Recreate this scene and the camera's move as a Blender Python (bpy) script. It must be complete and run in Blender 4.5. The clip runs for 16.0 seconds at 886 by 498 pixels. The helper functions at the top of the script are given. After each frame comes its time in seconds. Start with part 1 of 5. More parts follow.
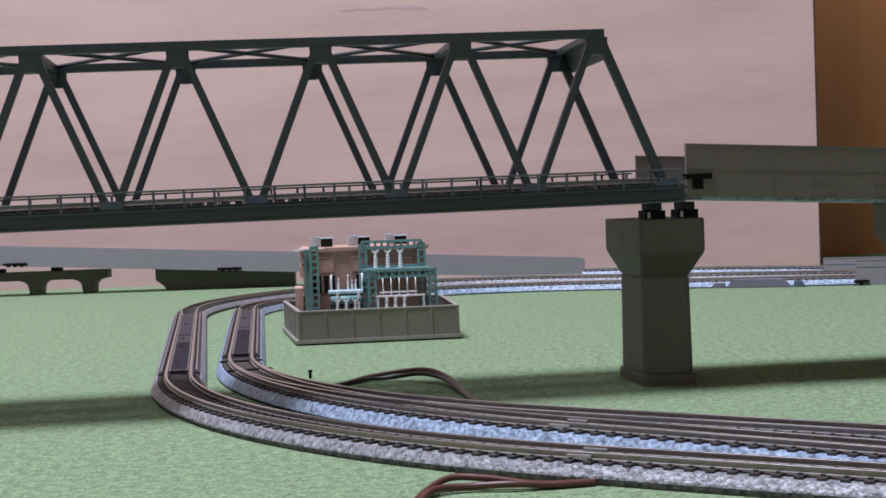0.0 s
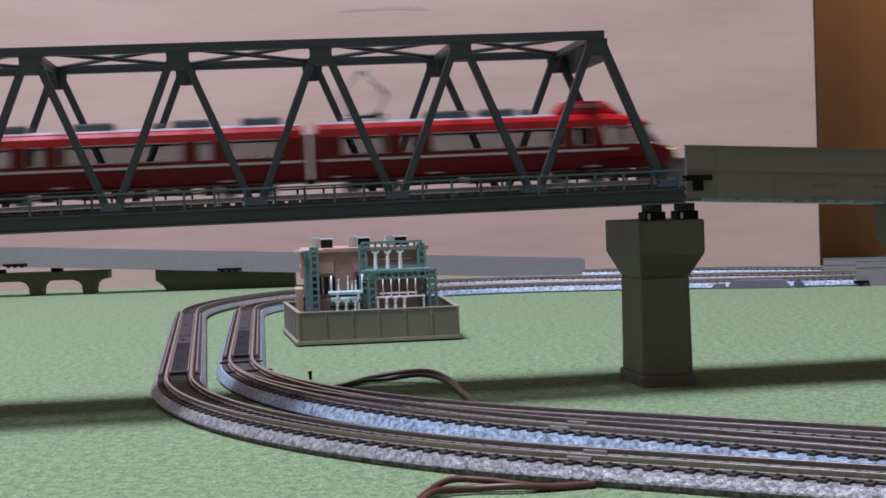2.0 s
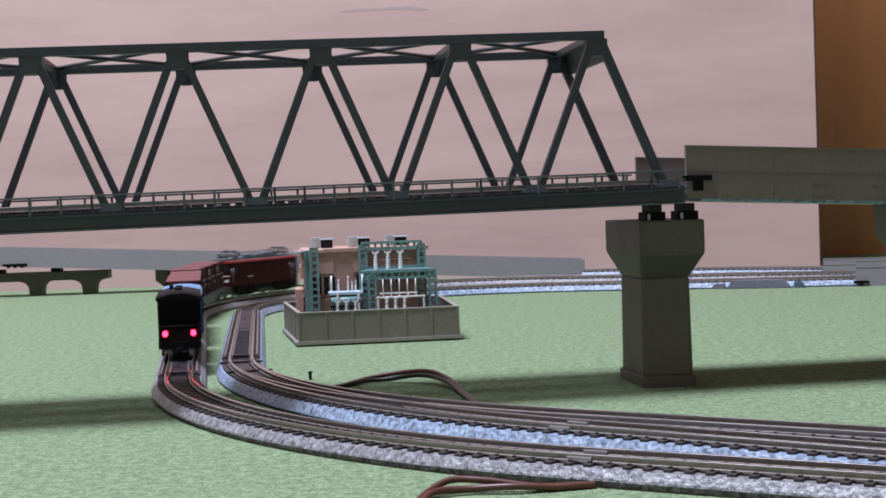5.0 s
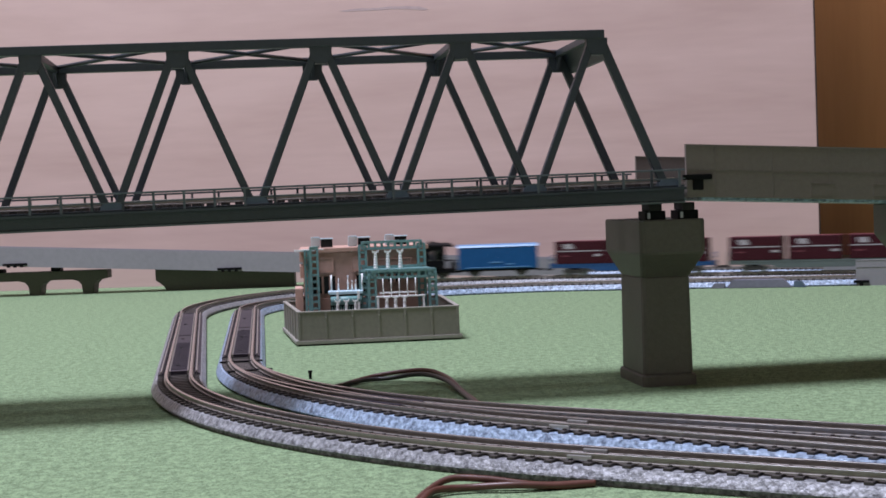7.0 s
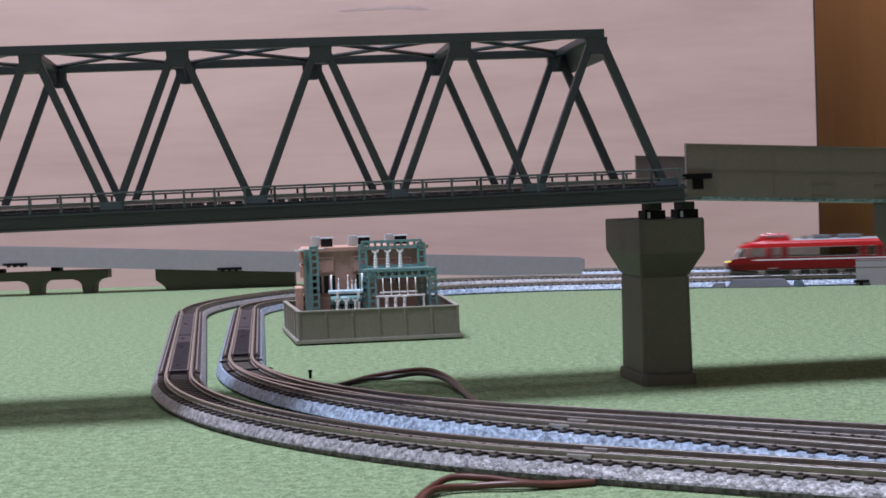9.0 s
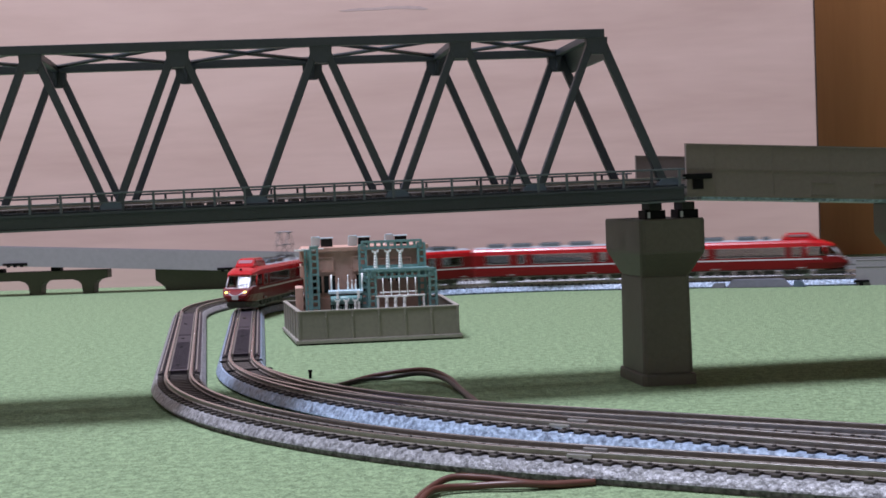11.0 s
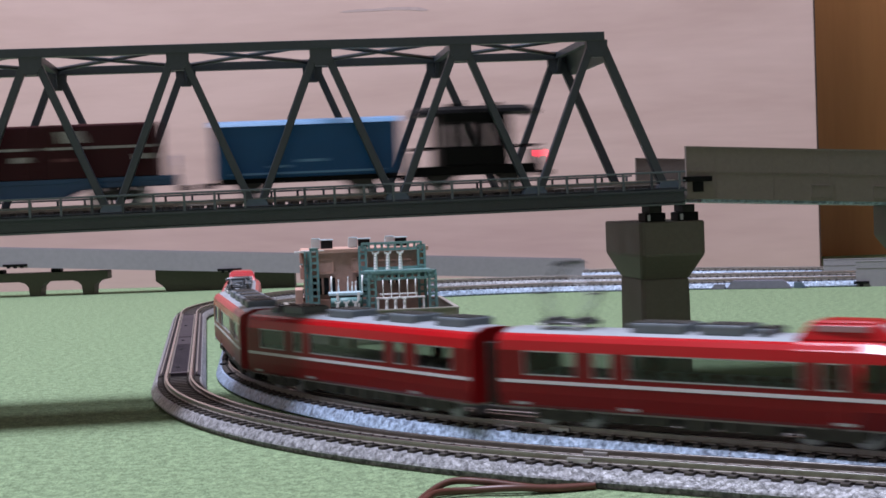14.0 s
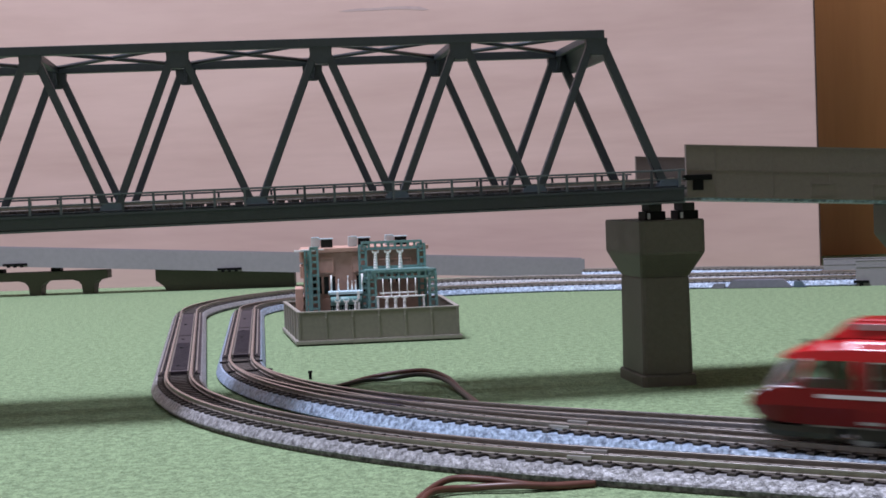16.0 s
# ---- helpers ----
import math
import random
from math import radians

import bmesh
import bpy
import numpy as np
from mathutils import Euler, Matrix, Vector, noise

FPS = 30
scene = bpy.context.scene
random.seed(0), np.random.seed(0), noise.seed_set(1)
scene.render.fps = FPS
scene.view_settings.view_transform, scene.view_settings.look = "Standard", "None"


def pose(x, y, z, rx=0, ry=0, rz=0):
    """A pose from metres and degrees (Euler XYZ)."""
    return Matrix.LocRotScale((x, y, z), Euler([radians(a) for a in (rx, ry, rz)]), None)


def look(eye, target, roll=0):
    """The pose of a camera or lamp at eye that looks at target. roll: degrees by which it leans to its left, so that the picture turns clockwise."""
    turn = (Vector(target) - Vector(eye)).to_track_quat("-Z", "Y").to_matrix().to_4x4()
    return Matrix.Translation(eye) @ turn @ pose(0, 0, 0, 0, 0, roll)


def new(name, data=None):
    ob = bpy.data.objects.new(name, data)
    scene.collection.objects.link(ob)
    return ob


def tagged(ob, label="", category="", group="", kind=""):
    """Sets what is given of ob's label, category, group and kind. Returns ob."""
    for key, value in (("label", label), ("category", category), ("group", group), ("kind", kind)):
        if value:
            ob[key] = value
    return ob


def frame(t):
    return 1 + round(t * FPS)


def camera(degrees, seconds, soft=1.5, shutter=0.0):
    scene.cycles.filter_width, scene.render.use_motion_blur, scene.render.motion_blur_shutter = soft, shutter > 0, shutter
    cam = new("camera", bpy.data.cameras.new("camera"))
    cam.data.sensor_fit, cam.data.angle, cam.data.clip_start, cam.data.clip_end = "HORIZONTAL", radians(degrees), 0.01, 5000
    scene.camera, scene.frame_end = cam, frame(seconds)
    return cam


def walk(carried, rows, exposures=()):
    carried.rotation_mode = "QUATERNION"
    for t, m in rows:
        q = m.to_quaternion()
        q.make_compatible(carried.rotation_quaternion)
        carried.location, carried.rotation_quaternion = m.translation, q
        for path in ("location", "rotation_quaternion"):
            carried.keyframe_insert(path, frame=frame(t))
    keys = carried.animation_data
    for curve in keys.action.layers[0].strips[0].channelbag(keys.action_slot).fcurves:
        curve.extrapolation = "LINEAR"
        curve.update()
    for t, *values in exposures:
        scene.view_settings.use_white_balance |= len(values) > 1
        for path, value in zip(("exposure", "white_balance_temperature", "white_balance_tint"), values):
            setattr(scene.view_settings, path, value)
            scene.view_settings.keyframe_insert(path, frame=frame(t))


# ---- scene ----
cam = camera(34.0, 16.0, soft=1.65, shutter=0.6)
EYE_H = 0.06657


def aim(dz):
    """The camera, lifted by dz millimetres to fit the slight vertical drift of its view."""
    h = EYE_H + dz / 1000
    return look((0, 0, h), (0, 1, h - math.tan(radians(1.9))), -2.05)


walk(cam, [(t, aim(dz)) for t, dz in ((0, 0), (0.7, 0.05), (1.5, 0.36), (3.0, 0.56), (4.2, 0.56), (6.5, 0.36), (8.0, 0.03), (9.2, 0.0), (11.3, 0.0), (12.0, 0.33), (12.5, 0.58), (13.0, 0.9), (14.0, 0.9), (14.5, 0.58), (15.5, 0.36), (16, 0.34))],
     exposures=[(0, 0.02), (1.0, 0.0), (2.0, -0.08), (2.7, -0.1), (3.1, 0.05), (3.5, 0.2), (4.2, 0.2), (6.3, 0.0), (9.2, 0.02), (11.3, 0.02), (12.2, 0.0), (13.5, -0.03), (14.0, 0.08), (14.5, 0.14), (15.5, 0.18), (16, 0.05)])

# ---- light: one round ceiling lamp in a closed room, dim daylight outside ----
world = bpy.data.worlds.new("world")
world.use_nodes = True
scene.world = world
world.node_tree.nodes["Background"].inputs[0].default_value = (0.75, 0.85, 1.0, 1)
world.node_tree.nodes["Background"].inputs[1].default_value = 0.3
lamp_data = bpy.data.lights.new("ceiling_light", "AREA")
lamp_data.shape, lamp_data.size, lamp_data.energy = "DISK", 0.8, 88.0
lamp_data.color = (0.92, 0.95, 1.22)
lamp = new("ceiling_lamp_light", lamp_data)
lamp.matrix_world = pose(-0.50, 0.42, 2.17)


# ---- materials ----
def material(name, base, rough=0.5, metal=0.0, vary=0.12, grain=400.0, bump=0.0, bump_scale=900.0,
             second=None, big=18.0, spec=0.5, coat=0.0, per_piece=0.0, relief=0.0006, span=(0.7, 1.25)):
    """A surface with two scales of variation (large stains, fine grain) and fine relief."""
    m = bpy.data.materials.new(name)
    m.use_nodes = True
    t = m.node_tree
    n, l = t.nodes, t.links
    b = n["Principled BSDF"]
    b.inputs["Metallic"].default_value = metal
    b.inputs["Specular IOR Level"].default_value = spec
    b.inputs["Coat Weight"].default_value = coat
    co = n.new("ShaderNodeTexCoord")
    fine, large = n.new("ShaderNodeTexNoise"), n.new("ShaderNodeTexNoise")
    fine.inputs["Scale"].default_value, large.inputs["Scale"].default_value = grain, big
    fine.inputs["Detail"].default_value, large.inputs["Detail"].default_value = 3, 3
    l.new(co.outputs["Object"], fine.inputs["Vector"])
    l.new(co.outputs["Object"], large.inputs["Vector"])
    mix = n.new("ShaderNodeMix")
    mix.data_type = "RGBA"
    dark = second or tuple(c * (1 - vary * 2) for c in base)
    mix.inputs["A"].default_value, mix.inputs["B"].default_value = (*dark, 1), (*base, 1)
    add = n.new("ShaderNodeMath")
    add.operation = "ADD"
    l.new(fine.outputs["Fac"], add.inputs[0])
    l.new(large.outputs["Fac"], add.inputs[1])
    ramp = n.new("ShaderNodeMapRange")
    ramp.inputs["From Min"].default_value, ramp.inputs["From Max"].default_value = span
    l.new(add.outputs[0], ramp.inputs["Value"])
    fac = ramp.outputs["Result"]
    if per_piece:
        info = n.new("ShaderNodeObjectInfo")
        mul = n.new("ShaderNodeMath")
        mul.operation = "MULTIPLY_ADD"
        mul.inputs[1].default_value, mul.inputs[2].default_value = per_piece, -per_piece / 2
        l.new(info.outputs["Random"], mul.inputs[0])
        tot = n.new("ShaderNodeMath")
        tot.operation, tot.use_clamp = "ADD", True
        l.new(fac, tot.inputs[0])
        l.new(mul.outputs[0], tot.inputs[1])
        fac = tot.outputs[0]
    l.new(fac, mix.inputs["Factor"])
    l.new(mix.outputs["Result"], b.inputs["Base Color"])
    rr = n.new("ShaderNodeMapRange")
    rr.inputs["To Min"].default_value, rr.inputs["To Max"].default_value = min(1, rough + 0.08), max(0.02, rough - 0.08)
    l.new(large.outputs["Fac"], rr.inputs["Value"])
    l.new(rr.outputs["Result"], b.inputs["Roughness"])
    if bump:
        bt = n.new("ShaderNodeTexNoise")
        bt.inputs["Scale"].default_value = bump_scale
        bt.inputs["Detail"].default_value = 4
        l.new(co.outputs["Object"], bt.inputs["Vector"])
        bp = n.new("ShaderNodeBump")
        bp.inputs["Strength"].default_value, bp.inputs["Distance"].default_value = bump, relief
        l.new(bt.outputs["Fac"], bp.inputs["Height"])
        l.new(bp.outputs["Normal"], b.inputs["Normal"])
    return m


def glow(name, colour, strength):
    m = bpy.data.materials.new(name)
    m.use_nodes = True
    b = m.node_tree.nodes["Principled BSDF"]
    b.inputs["Base Color"].default_value = (*colour, 1)
    b.inputs["Emission Color"].default_value = (*colour, 1)
    b.inputs["Emission Strength"].default_value = strength
    return m


def wood(name, light, dark, along="X", stretch=14.0, scale=2.2, rough=0.5):
    m = bpy.data.materials.new(name)
    m.use_nodes = True
    t = m.node_tree
    n, l = t.nodes, t.links
    b = n["Principled BSDF"]
    co, mp = n.new("ShaderNodeTexCoord"), n.new("ShaderNodeMapping")
    s = {"X": (1, stretch, stretch), "Z": (stretch, stretch, 1)}[along]
    mp.inputs["Scale"].default_value = s
    l.new(co.outputs["Object"], mp.inputs["Vector"])
    a, c = n.new("ShaderNodeTexNoise"), n.new("ShaderNodeTexNoise")
    a.inputs["Scale"].default_value, a.inputs["Detail"].default_value, a.inputs["Distortion"].default_value = scale, 6, 1.2
    c.inputs["Scale"].default_value, c.inputs["Detail"].default_value = scale * 9, 4
    l.new(mp.outputs[0], a.inputs["Vector"])
    l.new(mp.outputs[0], c.inputs["Vector"])
    mixer = n.new("ShaderNodeMix")
    mixer.data_type = "RGBA"
    mixer.inputs["A"].default_value, mixer.inputs["B"].default_value = (*dark, 1), (*light, 1)
    av = n.new("ShaderNodeMath")
    av.operation = "MULTIPLY_ADD"
    av.inputs[1].default_value = 0.35
    l.new(c.outputs["Fac"], av.inputs[0])
    l.new(a.outputs["Fac"], av.inputs[2])
    r = n.new("ShaderNodeMapRange")
    r.inputs["From Min"].default_value, r.inputs["From Max"].default_value = 0.45, 0.85
    l.new(av.outputs[0], r.inputs["Value"])
    l.new(r.outputs["Result"], mixer.inputs["Factor"])
    l.new(mixer.outputs["Result"], b.inputs["Base Color"])
    b.inputs["Roughness"].default_value = rough
    bp = n.new("ShaderNodeBump")
    bp.inputs["Strength"].default_value, bp.inputs["Distance"].default_value = 0.15, 0.0004
    l.new(c.outputs["Fac"], bp.inputs["Height"])
    l.new(bp.outputs["Normal"], b.inputs["Normal"])
    return m


CARPET = material("green_felt", (0.262, 0.358, 0.197), 0.95, vary=0.2, grain=1100, bump=1.0, bump_scale=700, big=330, spec=0.1, relief=0.002, span=(0.84, 1.16))
PLY = wood("pale_plywood", (0.585, 0.412, 0.368), (0.49, 0.333, 0.293), "X", 7, 2.6, 0.5)
DOORWOOD = wood("brown_veneer", (0.45, 0.19, 0.066), (0.37, 0.15, 0.05), "Z", 12, 2.0, 0.35)
SCUFF = material("grey_scuff", (0.47, 0.35, 0.335), 0.6, vary=0.08, grain=200)
# Dark wood tone, also painted where the cupboard gap lies in shadow.
WOODSHADE = material("dark_wood_and_gap_shade", (0.06, 0.03, 0.02), 0.6)
# For walls out of view; the warm tint browns and lifts the shadows.
BOUNCEPLASTER = material("warm_bounce_plaster", (0.62, 0.55, 0.46), 0.9, vary=0.03, grain=60, bump=0.2, bump_scale=120, big=2)
TRUSS = material("dark_green_plastic", (0.034, 0.044, 0.053), 0.4, vary=0.12, grain=700, bump=0.12, bump_scale=1500)
TRUSSLT = material("paler_green_plastic", (0.095, 0.118, 0.128), 0.38, vary=0.15, grain=900)
BLUEPLATE = material("blue_grey_plate", (0.085, 0.12, 0.16), 0.4, vary=0.12)
DECK = material("dark_deck_plastic", (0.028, 0.026, 0.025), 0.65, vary=0.15, bump=0.2, spec=0.2)
CONCRETE = material("moulded_grey_plastic", (0.162, 0.137, 0.117), 0.5, vary=0.07, grain=800, bump=0.15, bump_scale=1400, big=22)
FARGREY = material("far_grey_plastic", (0.25, 0.24, 0.25), 0.55, vary=0.06, grain=300, big=12)
PIERM = material("olive_grey_plastic", (0.105, 0.092, 0.074), 0.5, vary=0.10, grain=700, bump=0.18, bump_scale=1200, big=30)
DARKPIER = material("dark_olive_plastic", (0.065, 0.066, 0.045), 0.55, vary=0.1, grain=500, big=20)
BALLAST = material("speckled_ballast_plastic", (0.42, 0.53, 0.68), 0.3, second=(0.09, 0.115, 0.16), grain=900, bump=1.0, bump_scale=700, big=500)
BALLASTGREY = material("grey_ballast_plastic", (0.36, 0.36, 0.37), 0.4, second=(0.06, 0.06, 0.063), grain=900, bump=1.0, bump_scale=700, big=500)
CROSSPLATE = material("blue_grey_crossing_plastic", (0.165, 0.165, 0.20), 0.5, vary=0.1, big=40)
BEDTOP = material("brown_bed_top", (0.060, 0.050, 0.044), 0.55, vary=0.2, grain=900, bump=0.4, bump_scale=1200, big=40)
SLEEPER = material("brown_sleeper", (0.052, 0.044, 0.039), 0.5, vary=0.2, grain=600, big=40, per_piece=0.5)
RAIL = material("brown_rail_side", (0.34, 0.305, 0.275), 0.4, metal=0.6, vary=0.15, grain=500)
RAILTOP = material("polished_rail_head", (0.82, 0.80, 0.78), 0.24, metal=1.0, vary=0.1, grain=300)
PLUM = material("purple_brown_plate", (0.046, 0.038, 0.045), 0.55, spec=0.15, vary=0.15, grain=700, bump=0.2)
TEAL = material("teal_lattice_plastic", (0.17, 0.32, 0.31), 0.45, vary=0.16, grain=500, big=60)
BRICKPINK = material("brown_pink_wall", (0.50, 0.305, 0.24), 0.6, vary=0.10, grain=400, bump=0.15, big=30)
PINKTRIM = material("pink_trim", (0.50, 0.30, 0.23), 0.6, vary=0.08)
WHITEP = material("white_plastic", (0.87, 0.87, 0.85), 0.4, vary=0.06, big=60)
GREYBLUE = material("blue_white_metal", (0.58, 0.76, 0.84), 0.35, vary=0.08, big=60)
FENCE = material("olive_grey_fence", (0.21, 0.193, 0.158), 0.5, vary=0.10, grain=500, bump=0.15, big=30)
FENCELT = material("pale_fence_edge", (0.30, 0.28, 0.24), 0.5, vary=0.1, big=30)
WINDARK = material("dark_window", (0.012, 0.013, 0.014), 0.2, vary=0.1, spec=0.2)
WIREM = material("brown_wire_sheath", (0.10, 0.036, 0.024), 0.4, vary=0.15, grain=300)
WIREK = material("black_wire_sheath", (0.02, 0.017, 0.015), 0.4, vary=0.15)
PANTO = material("dark_grey_metal", (0.13, 0.135, 0.14), 0.4, metal=0.5, vary=0.12)
METAL = material("grey_metal", (0.42, 0.43, 0.45), 0.35, metal=0.7, vary=0.12)
STRIPEGREY = material("pale_grey_joint", (0.55, 0.54, 0.52), 0.3, metal=0.6, vary=0.1)
BLACK = material("black_plastic", (0.006, 0.006, 0.0065), 0.55, vary=0.2, spec=0.1)


# ---- mesh helpers: geometry in millimetres ----
def part(name, bm, mat, parent=None, label="", m=None, smooth=False):
    """Links a bmesh drawn in millimetres as one mesh object, under a thing or part."""
    bmesh.ops.recalc_face_normals(bm, faces=bm.faces)
    bmesh.ops.scale(bm, vec=(0.001,) * 3, verts=bm.verts)
    me = bpy.data.meshes.new(name)
    bm.to_mesh(me)
    bm.free()
    if smooth:
        me.shade_smooth()
    for x in (mat if isinstance(mat, (list, tuple)) else [mat]):
        me.materials.append(x)
    ob = new(name, me)
    if parent:
        ob.parent = parent
    if m is not None:
        ob.matrix_basis = m
    return tagged(ob, label)


def shared(name, me, parent, m):
    ob = new(name, me)
    ob.parent = parent
    ob.matrix_basis = m
    return ob


def thing(name, m, label, category, group="", kind=""):
    ob = new(name)
    ob.empty_display_size = 0.01
    ob.matrix_basis = m
    return tagged(ob, label, category, group, kind)


def mmpose(x, y, z, rx=0, ry=0, rz=0):
    return pose(x / 1000, y / 1000, z / 1000, rx, ry, rz)


def B():
    return bmesh.new()


def box(bm, x0, x1, y0, y1, z0, z1, bev=0.0, mi=0):
    vs = [bm.verts.new(p) for p in ((x0, y0, z0), (x1, y0, z0), (x1, y1, z0), (x0, y1, z0), (x0, y0, z1), (x1, y0, z1), (x1, y1, z1), (x0, y1, z1))]
    fs = [bm.faces.new([vs[i] for i in f]) for f in ((3, 2, 1, 0), (4, 5, 6, 7), (0, 1, 5, 4), (1, 2, 6, 5), (2, 3, 7, 6), (3, 0, 4, 7))]
    for f in fs:
        f.material_index = mi
    if bev:
        es = list({e for f in fs for e in f.edges})
        r = bmesh.ops.bevel(bm, geom=es, offset=bev, segments=2, affect="EDGES", profile=0.6)
        for f in r["faces"]:
            f.material_index = mi
    return bm


def prism(bm, pts, axis, a, b, bev=0.0, mi=0):
    """Extrudes a polygon of 2D points along axis 'x', 'y' or 'z' from a to b."""
    def put(p, c):
        return {"x": (c, p[0], p[1]), "y": (p[0], c, p[1]), "z": (p[0], p[1], c)}[axis]
    lo, hi = [bm.verts.new(put(p, a)) for p in pts], [bm.verts.new(put(p, b)) for p in pts]
    n = len(pts)
    fs = [bm.faces.new(lo), bm.faces.new(hi[::-1])] + [bm.faces.new((lo[i], hi[i], hi[(i + 1) % n], lo[(i + 1) % n])) for i in range(n)]
    for f in fs:
        f.material_index = mi
    if bev:
        es = list({e for f in fs for e in f.edges})
        bmesh.ops.bevel(bm, geom=es, offset=bev, segments=2, affect="EDGES")
    return bm


def strut(bm, a, b, w, d, mi=0):
    """A bar from a to b; w across in the x-z plane, d across in y."""
    a, b = Vector(a), Vector(b)
    t = (b - a).normalized()
    side = t.cross(Vector((0, 1, 0)))
    if side.length < 0.01:
        side = Vector((1, 0, 0))
    side.normalize()
    up = side.cross(t).normalized()
    rings = []
    for p in (a, b):
        rings.append([bm.verts.new(p + side * sx * w / 2 + up * sy * d / 2) for sx, sy in ((-1, -1), (1, -1), (1, 1), (-1, 1))])
    lo, hi = rings
    for f in ([lo[::-1], hi] + [[lo[i], lo[(i + 1) % 4], hi[(i + 1) % 4], hi[i]] for i in range(4)]):
        bm.faces.new(f).material_index = mi
    return bm


def rod(bm, pts, r, n=8, mi=0):
    """A round tube along points."""
    pts = [Vector(p) for p in pts]
    rings = []
    for i, p in enumerate(pts):
        t = (pts[min(i + 1, len(pts) - 1)] - pts[max(i - 1, 0)]).normalized()
        s = t.cross(Vector((0, 0, 1)))
        if s.length < 0.05:
            s = t.cross(Vector((1, 0, 0)))
        s.normalize()
        u = s.cross(t)
        rings.append([bm.verts.new(p + (s * math.cos(k * 2 * math.pi / n) + u * math.sin(k * 2 * math.pi / n)) * r) for k in range(n)])
    for a, b in zip(rings, rings[1:]):
        for k in range(n):
            f = bm.faces.new((a[k], a[(k + 1) % n], b[(k + 1) % n], b[k]))
            f.material_index, f.smooth = mi, True
    bm.faces.new(rings[0][::-1]).material_index = mi
    bm.faces.new(rings[-1]).material_index = mi
    return bm


def sweep(bm, path, prof, mi=0):
    """Sweeps a profile of (across, height) along path points (x, y, z, heading)."""
    rings = []
    for x, y, z, h in path:
        c, s = math.cos(h), math.sin(h)
        rings.append([bm.verts.new((x - s * o, y + c * o, z + q)) for o, q in prof])
    n = len(prof)
    for a, b in zip(rings, rings[1:]):
        for k in range(n):
            bm.faces.new((a[k], a[(k + 1) % n], b[(k + 1) % n], b[k])).material_index = mi
    bm.faces.new(rings[0][::-1]).material_index = mi
    bm.faces.new(rings[-1]).material_index = mi
    return bm


# ---- the lines: straights and arcs, in millimetres ----
def run(x, y, hd, segs, z=0.0, step=8.0):
    """Points (x, y, z, heading) along straights ('L', length) and arcs ('A', radius, degrees clockwise)."""
    h = radians(hd)
    pts = [(x, y, z, h)]
    for s in segs:
        if s[0] == "L":
            n = max(1, int(s[1] / step))
            for i in range(1, n + 1):
                pts.append((x + s[1] * i / n * math.cos(h), y + s[1] * i / n * math.sin(h), z, h))
        else:
            R, t = s[1], radians(s[2])
            sg = 1 if t > 0 else -1
            cx, cy = x + sg * R * math.sin(h), y - sg * R * math.cos(h)
            n = max(2, int(abs(t) * R / step))
            for i in range(1, n + 1):
                g = h - t * i / n
                pts.append((cx - sg * R * math.sin(g), cy + sg * R * math.cos(g), z, g))
        x, y, z, h = pts[-1]
    return pts


def lengths(pts):
    out = [0.0]
    for a, b in zip(pts, pts[1:]):
        out.append(out[-1] + math.dist(a[:3], b[:3]))
    return out


def at(pts, cum, s):
    """The place at length s along a line of points; past its ends it goes straight on."""
    i = min(max(int(np.searchsorted(cum, s)) - 1, 0), len(pts) - 2)
    k = (s - cum[i]) / (cum[i + 1] - cum[i])
    a, b = pts[i], pts[i + 1]
    return tuple(a[j] + (b[j] - a[j]) * k for j in range(4))


BR = dict(x=-14.26, y=472.74, z=70.2, a=7.56, P=45.54, H=49.2, W=61.4, g=0.5)
RAIL_Z = 6.5
HALF = 16.5


def bridge_point(u, w, z=0.0):
    a = radians(BR["a"])
    return (BR["x"] + u * math.cos(a) - w * math.sin(a), BR["y"] + u * math.sin(a) + w * math.cos(a), BR["z"] + z + u * math.tan(radians(BR["g"])))


def climb(d):
    """Height of the track base at d millimetres along the high line from the bridge's end, downhill."""
    if d < 0:
        return 65.2 + d * 0.0087
    return max(0.0, 65.2 - 0.05 * d)


def full_line(x, y, hd, segs, R, w):
    """A ground loop carried on round a climbing bend, over the viaduct and the bridge."""
    low = run(x, y, hd, segs)
    px, py, _, h = low[-1]
    a = radians(BR["a"]) + math.pi
    bx, by, _ = bridge_point(0, w)
    d1, d2 = (math.cos(h), math.sin(h)), (math.cos(a), math.sin(a))
    den = d1[0] * d2[1] - d1[1] * d2[0]
    k = ((bx - px) * d2[1] - (by - py) * d2[0]) / den
    ix, iy = px + k * d1[0], py + k * d1[1]
    turn = (h - a) % (2 * math.pi)
    T = R * math.tan(turn / 2)
    seg = [("L", k - T), ("A", R, math.degrees(turn))]
    t2 = (ix + T * d2[0], iy + T * d2[1])
    ex, ey, _ = bridge_point(96, w)
    dist = math.dist(t2, (ex, ey))
    seg += [("L", dist), ("L", 1300)]
    high = run(px, py, math.degrees(h), seg)
    cum = lengths(high)
    end = (k - T) + R * turn + dist
    high = [(p[0], p[1], climb(end - c), p[3]) for p, c in zip(high, cum)]
    return low, low + high[1:], high


